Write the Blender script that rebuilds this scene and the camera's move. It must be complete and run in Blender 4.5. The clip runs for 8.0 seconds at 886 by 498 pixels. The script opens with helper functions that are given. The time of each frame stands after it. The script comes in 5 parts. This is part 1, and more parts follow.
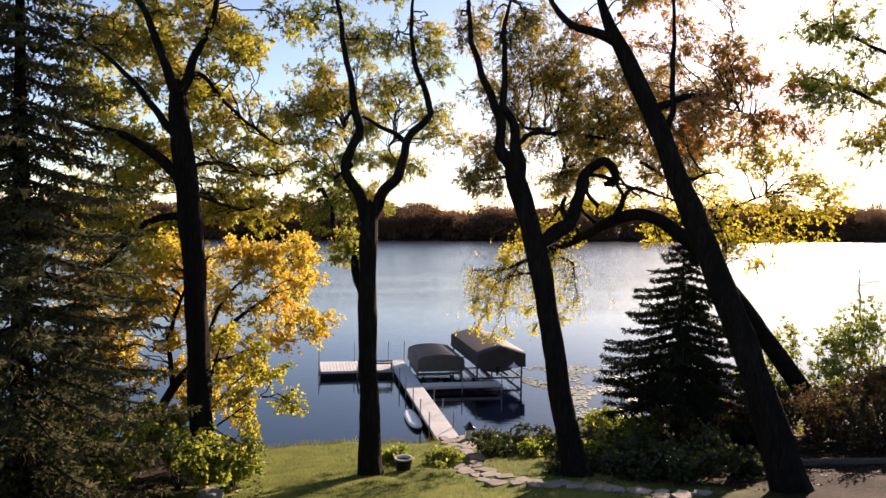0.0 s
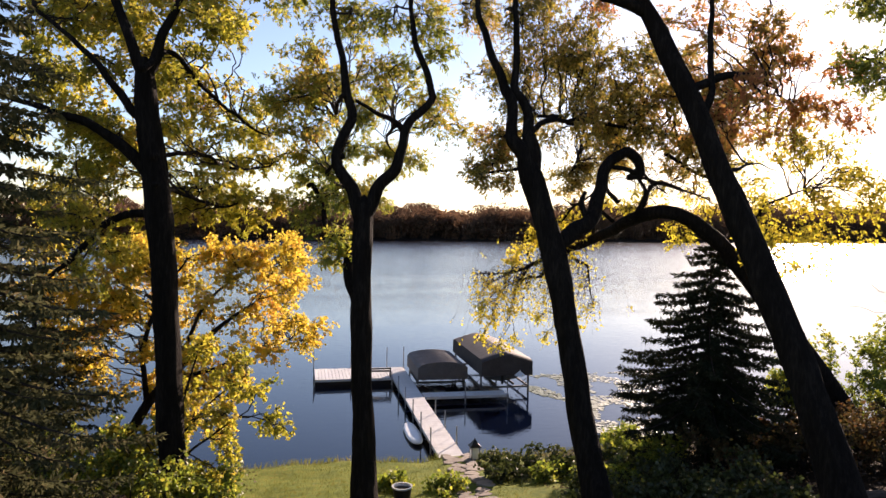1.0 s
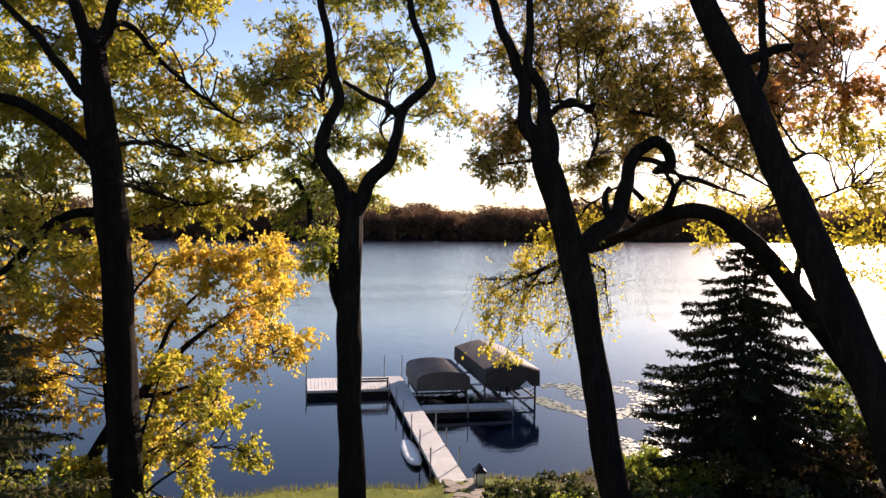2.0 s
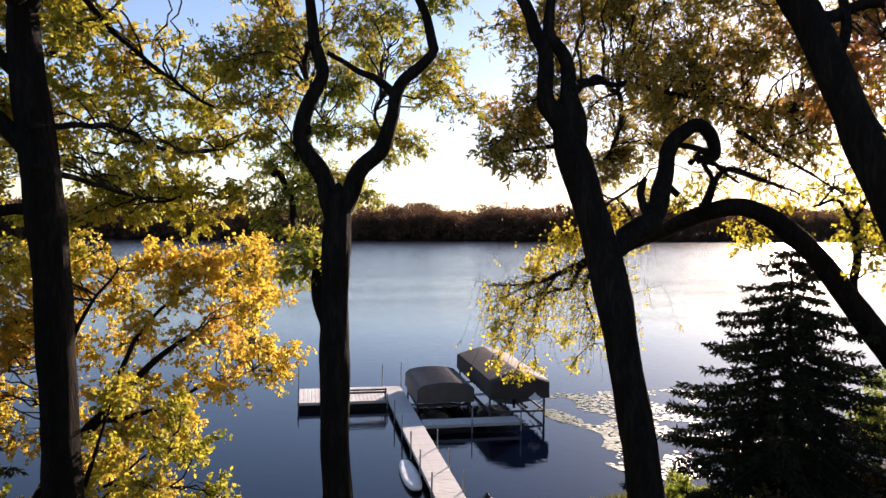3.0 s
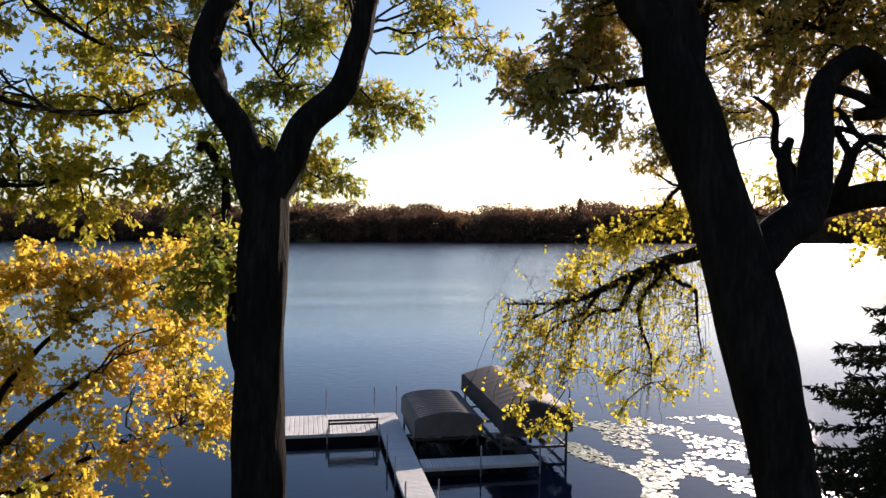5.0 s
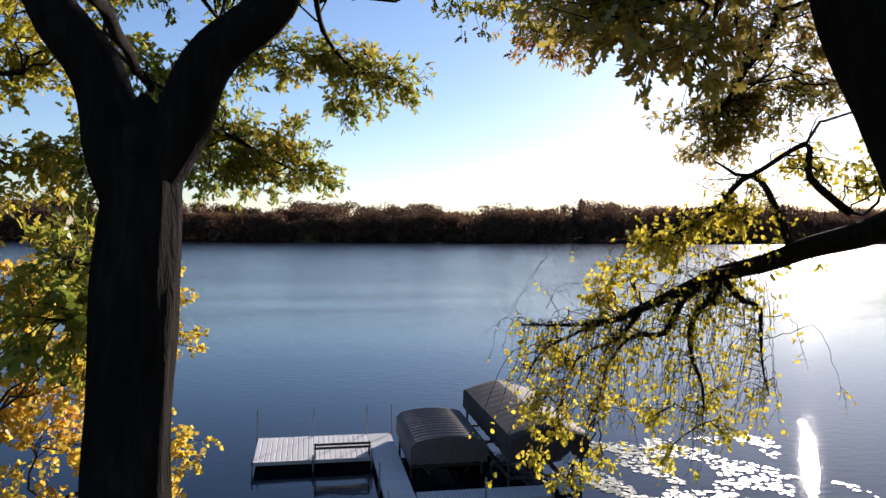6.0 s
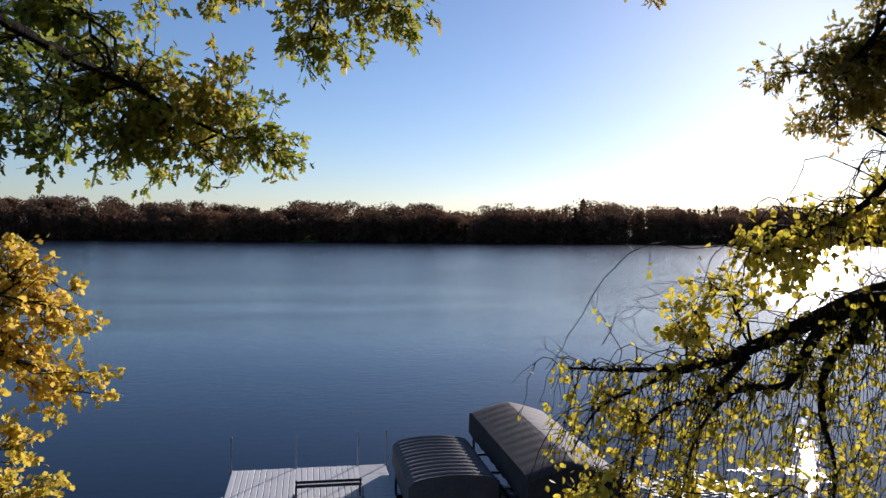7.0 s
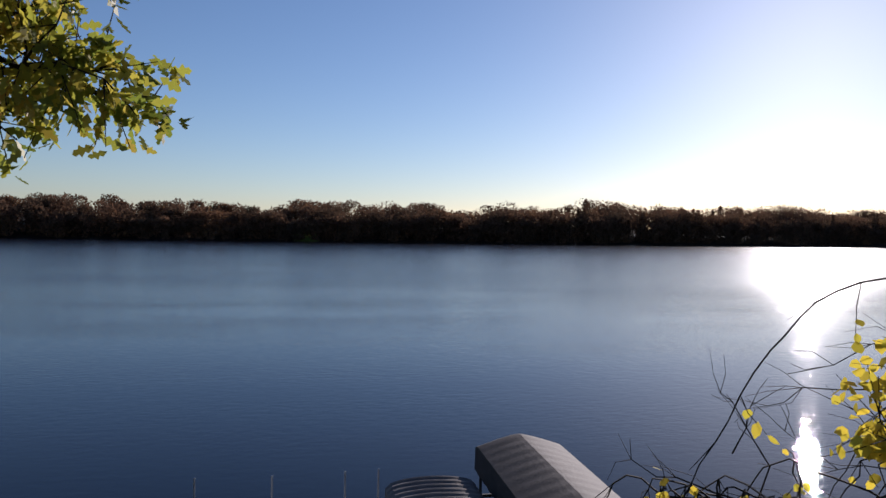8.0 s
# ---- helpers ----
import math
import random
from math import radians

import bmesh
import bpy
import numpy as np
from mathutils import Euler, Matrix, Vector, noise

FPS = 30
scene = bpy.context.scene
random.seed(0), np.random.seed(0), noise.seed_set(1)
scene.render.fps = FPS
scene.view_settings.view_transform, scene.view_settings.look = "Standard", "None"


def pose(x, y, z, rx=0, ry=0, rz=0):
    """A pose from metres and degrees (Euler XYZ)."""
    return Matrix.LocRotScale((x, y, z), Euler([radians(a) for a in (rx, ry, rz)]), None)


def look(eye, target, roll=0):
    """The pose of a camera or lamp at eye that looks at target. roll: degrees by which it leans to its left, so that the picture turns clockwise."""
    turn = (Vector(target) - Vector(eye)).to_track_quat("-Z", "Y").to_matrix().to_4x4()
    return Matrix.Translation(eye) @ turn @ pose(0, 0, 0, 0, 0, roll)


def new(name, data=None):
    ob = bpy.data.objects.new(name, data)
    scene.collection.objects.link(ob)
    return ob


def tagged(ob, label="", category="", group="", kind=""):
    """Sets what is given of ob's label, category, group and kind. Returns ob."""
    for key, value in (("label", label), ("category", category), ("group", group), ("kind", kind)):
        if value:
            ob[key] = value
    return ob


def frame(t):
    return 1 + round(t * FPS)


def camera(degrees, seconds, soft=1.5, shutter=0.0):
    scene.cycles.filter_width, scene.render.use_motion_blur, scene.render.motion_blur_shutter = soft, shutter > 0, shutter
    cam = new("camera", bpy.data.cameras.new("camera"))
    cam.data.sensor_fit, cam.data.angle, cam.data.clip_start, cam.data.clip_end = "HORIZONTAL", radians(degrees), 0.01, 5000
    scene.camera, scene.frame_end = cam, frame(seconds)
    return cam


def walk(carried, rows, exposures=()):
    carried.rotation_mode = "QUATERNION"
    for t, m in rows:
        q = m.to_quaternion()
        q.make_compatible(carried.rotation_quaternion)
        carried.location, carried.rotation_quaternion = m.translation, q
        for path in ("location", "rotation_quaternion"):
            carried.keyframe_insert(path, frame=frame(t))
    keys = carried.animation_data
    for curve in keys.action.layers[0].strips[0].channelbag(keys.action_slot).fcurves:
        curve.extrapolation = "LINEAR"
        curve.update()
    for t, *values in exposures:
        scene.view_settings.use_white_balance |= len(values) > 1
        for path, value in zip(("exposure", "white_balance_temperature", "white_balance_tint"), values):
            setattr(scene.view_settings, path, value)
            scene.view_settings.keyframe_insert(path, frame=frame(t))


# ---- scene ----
cam = camera(63.6, 8.0)
PATH = [
    (0, (-6.801, -34.999, 11.419), (-6.415, -33.038, 11.35), 0.9),
    (0.5, (-6.56, -33.517, 11.356), (-6.173, -31.556, 11.287), 0.9),
    (1, (-6.339, -32.047, 11.349), (-5.953, -30.085, 11.281), 0.9),
    (1.5, (-6.038, -30.492, 11.371), (-5.653, -28.531, 11.303), 0.9),
    (3, (-5.202, -25.723, 11.336), (-4.819, -23.762, 11.268), 0.8),
    (3.5, (-4.904, -24.12, 11.31), (-4.522, -22.158, 11.243), 0.8),
    (4, (-4.579, -22.531, 11.263), (-4.199, -20.569, 11.198), 0.8),
    (4.5, (-4.246, -20.779, 11.224), (-3.868, -18.816, 11.159), 0.8),
    (6, (-3.14, -15.104, 11.251), (-2.763, -13.14, 11.187), 0.8),
    (6.5, (-2.738, -12.871, 11.246), (-2.365, -10.907, 11.183), 0.8),
    (7, (-2.374, -10.243, 11.215), (-1.998, -8.28, 11.152), 1.0),
    (7.5, (-1.909, -7.977, 11.296), (-1.535, -6.014, 11.232), 1.1),
    (8, (-1.516, -5.517, 11.355), (-1.144, -3.553, 11.291), 1.2),
]
walk(cam, [(t, look(eye, target, roll)) for t, eye, target, roll in PATH], [(0, 1.42, 7400, 28), (0.6, 1.52, 7300, 28), (1.5, 1.45, 7300, 28), (3.5, 1.38, 7000, 26), (4.5, 1.22, 6850, 24), (6.0, 0.92, 6150, 20), (6.5, 0.68, 5800, 20), (8, 0.2, 5850, 22)])

# ---- light: low autumn sun over the lake, clear sky ----
SUN_AZ, SUN_EL = 38.4, 16.2
world = bpy.data.worlds.new("sky")
scene.world = world
world.use_nodes = True
wn = world.node_tree.nodes
sky = wn.new("ShaderNodeTexSky")
sky.sky_type = "NISHITA"
sky.sun_disc = False
sky.sun_elevation, sky.sun_rotation = radians(SUN_EL), radians(SUN_AZ)
sky.air_density, sky.dust_density, sky.ozone_density, sky.altitude = 1.0, 0.3, 3.0, 250
wn["Background"].inputs["Strength"].default_value = 0.075
world.node_tree.links.new(sky.outputs[0], wn["Background"].inputs["Color"])
sun = new("sun", bpy.data.lights.new("sun", "SUN"))
sun.data.energy, sun.data.angle, sun.data.color = 5.0, radians(0.53), (1.0, 0.90, 0.76)
SUN_DIR = Vector((math.sin(radians(SUN_AZ)) * math.cos(radians(SUN_EL)), math.cos(radians(SUN_AZ)) * math.cos(radians(SUN_EL)), math.sin(radians(SUN_EL))))
sun.matrix_world = look(SUN_DIR * 60, (0, 0, 0))


# ---- materials ----
def mat(name):
    m = bpy.data.materials.new(name)
    m.use_nodes = True
    return m, m.node_tree.nodes, m.node_tree.links


def ramp(nodes, stops):
    r = nodes.new("ShaderNodeValToRGB")
    e = r.color_ramp.elements
    while len(e) < len(stops):
        e.new(0.5)
    for k, (p, c) in enumerate(stops):
        e[k].position, e[k].color = p, (*c, 1)
    return r


def noise_tex(nodes, links, scale, detail=4, rough=0.6, stretch=None, space="Object"):
    c = nodes.new("ShaderNodeTexCoord")
    n = nodes.new("ShaderNodeTexNoise")
    n.inputs["Scale"].default_value, n.inputs["Detail"].default_value, n.inputs["Roughness"].default_value = scale, detail, rough
    if stretch:
        mp = nodes.new("ShaderNodeMapping")
        mp.inputs["Scale"].default_value = stretch
        links.new(c.outputs[space], mp.inputs[0])
        links.new(mp.outputs[0], n.inputs["Vector"])
    else:
        links.new(c.outputs[space], n.inputs["Vector"])
    return n


def surface(name, stops, scale=8, rough=0.8, bump=0.3, bump_scale=None, stretch=None, metal=0.0, dist=0.02, per_object=0.0, spec=0.3):
    """Two scales of noise for colour, a finer one for relief."""
    m, nodes, links = mat(name)
    b = nodes["Principled BSDF"]
    big = noise_tex(nodes, links, scale, 3, 0.6, stretch)
    fine = noise_tex(nodes, links, bump_scale or scale * 5, 5, 0.65, stretch)
    mix = nodes.new("ShaderNodeMath")
    mix.operation = "MULTIPLY_ADD"
    links.new(fine.outputs["Fac"], mix.inputs[0])
    mix.inputs[1].default_value = 0.45
    half = nodes.new("ShaderNodeMath")
    half.operation = "MULTIPLY"
    half.inputs[1].default_value = 0.55
    links.new(big.outputs["Fac"], half.inputs[0])
    links.new(half.outputs[0], mix.inputs[2])
    last = mix
    if per_object:
        info = nodes.new("ShaderNodeObjectInfo")
        add = nodes.new("ShaderNodeMath")
        add.operation = "MULTIPLY_ADD"
        links.new(info.outputs["Random"], add.inputs[0])
        add.inputs[1].default_value = per_object
        links.new(mix.outputs[0], add.inputs[2])
        last = add
    r = ramp(nodes, stops)
    links.new(last.outputs[0], r.inputs[0])
    links.new(r.outputs[0], b.inputs["Base Color"])
    b.inputs["Roughness"].default_value, b.inputs["Metallic"].default_value = rough, metal
    b.inputs["Specular IOR Level"].default_value = spec
    if bump:
        bp = nodes.new("ShaderNodeBump")
        bp.inputs["Strength"].default_value, bp.inputs["Distance"].default_value = bump, dist
        links.new(fine.outputs["Fac"], bp.inputs["Height"])
        links.new(bp.outputs[0], b.inputs["Normal"])
    return m


def leaf_mat(name, stops, patch=0.35, glow=0.64, gloss=0.035):
    """A thin leaf: colour by leaf and by patches of the crown, light passing through."""
    m, nodes, links = mat(name)
    out = nodes["Material Output"]
    nodes.remove(nodes["Principled BSDF"])
    geo = nodes.new("ShaderNodeNewGeometry")
    n = noise_tex(nodes, links, patch, 2, 0.5)
    mr = nodes.new("ShaderNodeMapRange")
    mr.inputs[1].default_value, mr.inputs[2].default_value = 0.3, 0.7
    links.new(n.outputs["Fac"], mr.inputs[0])
    mix = nodes.new("ShaderNodeMix")
    mix.inputs[0].default_value = 0.5
    links.new(geo.outputs["Random Per Island"], mix.inputs[2])
    links.new(mr.outputs[0], mix.inputs[3])
    r = ramp(nodes, stops)
    links.new(mix.outputs[0], r.inputs[0])
    d, t, g = nodes.new("ShaderNodeBsdfDiffuse"), nodes.new("ShaderNodeBsdfTranslucent"), nodes.new("ShaderNodeBsdfGlossy")
    g.inputs["Roughness"].default_value = 0.45
    for s in (d, t):
        links.new(r.outputs[0], s.inputs["Color"])
    m1, m2 = nodes.new("ShaderNodeMixShader"), nodes.new("ShaderNodeMixShader")
    m1.inputs[0].default_value = glow
    links.new(d.outputs[0], m1.inputs[1])
    links.new(t.outputs[0], m1.inputs[2])
    m2.inputs[0].default_value = gloss
    links.new(m1.outputs[0], m2.inputs[1])
    links.new(g.outputs[0], m2.inputs[2])
    links.new(m2.outputs[0], out.inputs["Surface"])
    return m


# bark taken near black: the colour includes the shade of backlit trunks
BARK = surface("shaded_oak_bark", [(0.25, (0.006, 0.005, 0.004)), (0.5, (0.014, 0.011, 0.009)), (0.75, (0.034, 0.027, 0.022))], 4, 0.95, 1.0, 16, (1, 1, 0.18), dist=0.07, spec=0.06)
TWIG = surface("twig_bark", [(0.3, (0.016, 0.012, 0.010)), (0.7, (0.05, 0.04, 0.032))], 6, 0.85, 0.2, spec=0.1)
LEAF_GREEN = leaf_mat("oak_leaf_green", [(0.0, (0.07, 0.11, 0.02)), (0.35, (0.21, 0.25, 0.035)), (0.62, (0.41, 0.37, 0.05)), (0.88, (0.50, 0.33, 0.06)), (1.0, (0.34, 0.13, 0.04))])
LEAF_OLIVE = leaf_mat("oak_leaf_olive", [(0.0, (0.09, 0.10, 0.02)), (0.4, (0.26, 0.22, 0.035)), (0.7, (0.46, 0.32, 0.06)), (0.93, (0.46, 0.21, 0.06)), (1.0, (0.28, 0.09, 0.04))])
LEAF_LEFT = leaf_mat("oak_leaf_turning", [(0.0, (0.12, 0.15, 0.02)), (0.4, (0.36, 0.34, 0.035)), (0.75, (0.58, 0.46, 0.06)), (0.95, (0.55, 0.28, 0.06)), (1.0, (0.36, 0.10, 0.04))])
LEAF_RUST = leaf_mat("oak_leaf_rust", [(0.0, (0.16, 0.16, 0.03)), (0.35, (0.40, 0.27, 0.06)), (0.65, (0.46, 0.20, 0.06)), (1.0, (0.34, 0.09, 0.04))])
LEAF_YELLOW = leaf_mat("maple_leaf_yellow", [(0.0, (0.30, 0.30, 0.05)), (0.3, (0.60, 0.47, 0.06)), (0.65, (0.76, 0.54, 0.07)), (0.88, (0.70, 0.40, 0.08)), (1.0, (0.52, 0.22, 0.07))], 0.6)
LEAF_LIME = leaf_mat("elm_leaf_gold", [(0.0, (0.30, 0.30, 0.03)), (0.5, (0.60, 0.50, 0.05)), (1.0, (0.76, 0.56, 0.05))])
LEAF_SHRUB = leaf_mat("shrub_leaf", [(0.0, (0.06, 0.10, 0.015)), (0.5, (0.22, 0.27, 0.035)), (0.85, (0.46, 0.40, 0.05)), (1.0, (0.46, 0.24, 0.05))])
# undergrowth green darkened so the colour itself holds the oaks' shade
LEAF_SHADE = leaf_mat("shaded_undergrowth_leaf", [(0.0, (0.02, 0.03, 0.008)), (0.6, (0.05, 0.065, 0.015)), (1.0, (0.12, 0.10, 0.03))], 0.5, 0.4)
# red of the leaves is their own; the darkness paints in shade
LEAF_RED = leaf_mat("shaded_shrub_leaf_red", [(0.0, (0.04, 0.05, 0.012)), (0.5, (0.09, 0.06, 0.02)), (1.0, (0.14, 0.05, 0.02))], 0.5, 0.4)
NEEDLE = leaf_mat("spruce_needle", [(0.0, (0.012, 0.016, 0.009)), (0.6, (0.026, 0.032, 0.018)), (1.0, (0.055, 0.05, 0.03))], 0.8, 0.12, 0.0)
NEEDLE_OLIVE = leaf_mat("old_spruce_needle", [(0.0, (0.032, 0.036, 0.02)), (0.6, (0.085, 0.088, 0.042)), (1.0, (0.18, 0.13, 0.07))], 0.8, 0.45, 0.0)
GRASS_BLADE = leaf_mat("grass_blade", [(0.0, (0.06, 0.08, 0.015)), (0.6, (0.17, 0.17, 0.03)), (1.0, (0.34, 0.26, 0.10))], 0.6, 0.35)
# brown litter, toned down further to stand for shadow on the bank
LITTER = leaf_mat("fallen_leaf", [(0.0, (0.05, 0.028, 0.016)), (0.6, (0.11, 0.062, 0.034)), (1.0, (0.26, 0.17, 0.09))], 0.8, 0.15)
# brown leaf colours lifted to imitate sun glare veiling the far shore
FAR_LEAF = leaf_mat("far_foliage", [(0.0, (0.085, 0.06, 0.042)), (0.45, (0.13, 0.082, 0.052)), (0.75, (0.19, 0.10, 0.06)), (1.0, (0.28, 0.16, 0.07))], 0.04, 0.42, 0.0)
STONE = surface("limestone", [(0.3, (0.10, 0.08, 0.06)), (0.5, (0.19, 0.155, 0.125)), (0.75, (0.30, 0.26, 0.215))], 3, 0.9, 0.5, per_object=0.25)
BOARD = surface("dock_plank", [(0.3, (0.40, 0.39, 0.375)), (0.55, (0.52, 0.51, 0.49)), (0.8, (0.62, 0.61, 0.59))], 5, 0.65, 0.15, 40, (1, 1, 1), per_object=0.18, dist=0.004)
ALU = surface("deck_aluminium", [(0.3, (0.42, 0.42, 0.41)), (0.7, (0.58, 0.58, 0.57))], 6, 0.5, 0.05, dist=0.002)
STEEL = surface("galvanised_steel", [(0.3, (0.22, 0.23, 0.24)), (0.7, (0.42, 0.43, 0.44))], 12, 0.45, 0.05, metal=0.8, dist=0.002)
DARK_STEEL = surface("weathered_frame", [(0.3, (0.05, 0.045, 0.04)), (0.7, (0.13, 0.12, 0.11))], 10, 0.6, 0.1, metal=0.3, dist=0.003)
CANVAS = surface("canopy_canvas", [(0.3, (0.10, 0.085, 0.078)), (0.6, (0.15, 0.13, 0.12)), (0.85, (0.22, 0.195, 0.18))], 1.6, 0.72, 0.35, 9, dist=0.03, spec=0.25)
CANVAS_BROWN = surface("canopy_canvas_brown", [(0.3, (0.045, 0.036, 0.033)), (0.6, (0.07, 0.058, 0.053)), (0.85, (0.115, 0.098, 0.09))], 1.6, 0.75, 0.4, 8, dist=0.03, spec=0.2)
HULL = surface("boat_gelcoat", [(0.3, (0.10, 0.11, 0.13)), (0.7, (0.16, 0.17, 0.19))], 4, 0.25, 0.0)
WHITE = surface("white_plastic", [(0.3, (0.66, 0.67, 0.66)), (0.7, (0.80, 0.80, 0.79))], 3, 0.4, 0.05, dist=0.003)
BLACK = surface("black_metal", [(0.3, (0.012, 0.012, 0.013)), (0.7, (0.03, 0.03, 0.03))], 9, 0.45, 0.05, metal=0.4, dist=0.002)
TIMBER = surface("edging_timber", [(0.3, (0.05, 0.035, 0.025)), (0.7, (0.15, 0.11, 0.08))], 4, 0.9, 0.5, 25, (0.2, 1, 1))

# water: dark body, sky and sun mirrored in small ripples
WATER, nodes, links = mat("lake_water")
b = nodes["Principled BSDF"]
b.inputs["Base Color"].default_value = (0.001, 0.003, 0.011, 1)
b.inputs["IOR"].default_value, b.inputs["Specular IOR Level"].default_value = 1.333, 0.5
# the breeze reaches the open lake; the water close to the bank lies calmer
wsep, wtc, wind = nodes.new("ShaderNodeSeparateXYZ"), nodes.new("ShaderNodeTexCoord"), nodes.new("ShaderNodeMapRange")
links.new(wtc.outputs["Object"], wsep.inputs[0])
links.new(wsep.outputs["Y"], wind.inputs[0])
wind.inputs[1].default_value, wind.inputs[2].default_value, wind.inputs[3].default_value, wind.inputs[4].default_value = 30, 140, 0.015, 0.17
links.new(wind.outputs[0], b.inputs["Roughness"])
n1 = noise_tex(nodes, links, 5.0, 1, 0.5, (0.8, 1.5, 1))
n2 = noise_tex(nodes, links, 1.3, 1, 0.5, (0.8, 1.6, 1))
n3 = noise_tex(nodes, links, 0.035, 3, 0.6, (0.35, 1.4, 1))
sum1 = nodes.new("ShaderNodeMath")
sum1.operation = "MULTIPLY_ADD"
links.new(n2.outputs["Fac"], sum1.inputs[0])
sum1.inputs[1].default_value = 1.6
links.new(n1.outputs["Fac"], sum1.inputs[2])
lull = nodes.new("ShaderNodeMapRange")
lull.inputs[1].default_value, lull.inputs[2].default_value, lull.inputs[3].default_value, lull.inputs[4].default_value = 0.40, 0.62, 0.7, 1.2
links.new(n3.outputs["Fac"], lull.inputs[0])
breeze, gust = nodes.new("ShaderNodeMapRange"), nodes.new("ShaderNodeMath")
breeze.inputs[1].default_value, breeze.inputs[2].default_value, breeze.inputs[3].default_value, breeze.inputs[4].default_value = 25, 75, 0.07, 0.26
links.new(wsep.outputs["Y"], breeze.inputs[0])
gust.operation = "MULTIPLY"
links.new(lull.outputs[0], gust.inputs[0])
links.new(breeze.outputs[0], gust.inputs[1])
bp = nodes.new("ShaderNodeBump")
bp.inputs["Distance"].default_value = 0.05
links.new(gust.outputs[0], bp.inputs["Strength"])
links.new(sum1.outputs[0], bp.inputs["Height"])
links.new(bp.outputs[0], b.inputs["Normal"])

# ground: lawn, bare earth and litter by place
GROUND, nodes, links = mat("lakeside_ground")
b = nodes["Principled BSDF"]
lawn = noise_tex(nodes, links, 1.2, 5, 0.7)
lr = ramp(nodes, [(0.3, (0.05, 0.075, 0.015)), (0.5, (0.11, 0.135, 0.024)), (0.7, (0.16, 0.165, 0.035))])
links.new(lawn.outputs["Fac"], lr.inputs[0])
soil = noise_tex(nodes, links, 4, 6, 0.75)
# soil colours lowered to include the shadow of the trees
sr = ramp(nodes, [(0.3, (0.009, 0.006, 0.004)), (0.5, (0.020, 0.013, 0.008)), (0.7, (0.05, 0.033, 0.019))])
links.new(soil.outputs["Fac"], sr.inputs[0])
edge = noise_tex(nodes, links, 0.5, 3, 0.6)
sep = nodes.new("ShaderNodeSeparateXYZ")
tc = nodes.new("ShaderNodeTexCoord")
links.new(tc.outputs["Object"], sep.inputs[0])
ax = nodes.new("ShaderNodeMath")
ax.operation = "MULTIPLY_ADD"
links.new(edge.outputs["Fac"], ax.inputs[0])
ax.inputs[1].default_value = 5.0
links.new(sep.outputs["X"], ax.inputs[2])
mr1 = nodes.new("ShaderNodeMapRange")
mr1.inputs[1].default_value, mr1.inputs[2].default_value = 6.0, 9.0
links.new(ax.outputs[0], mr1.inputs[0])
mr2 = nodes.new("ShaderNodeMapRange")
mr2.inputs[1].default_value, mr2.inputs[2].default_value, mr2.inputs[3].default_value, mr2.inputs[4].default_value = -8.5, -6.5, 1, 0
links.new(ax.outputs[0], mr2.inputs[0])
mx = nodes.new("ShaderNodeMath")
mx.operation = "MAXIMUM"
links.new(mr1.outputs[0], mx.inputs[0])
links.new(mr2.outputs[0], mx.inputs[1])
cm = nodes.new("ShaderNodeMix")
cm.data_type = "RGBA"
links.new(mx.outputs[0], cm.inputs[0])
links.new(lr.outputs[0], cm.inputs[6])
links.new(sr.outputs[0], cm.inputs[7])
links.new(cm.outputs[2], b.inputs["Base Color"])
b.inputs["Roughness"].default_value, b.inputs["Specular IOR Level"].default_value = 0.95, 0.05
bp = nodes.new("ShaderNodeBump")
bp.inputs["Strength"].default_value, bp.inputs["Distance"].default_value = 0.7, 0.06
links.new(soil.outputs["Fac"], bp.inputs["Height"])
links.new(bp.outputs[0], b.inputs["Normal"])


# ---- building kit ----
rng = np.random.default_rng(7)


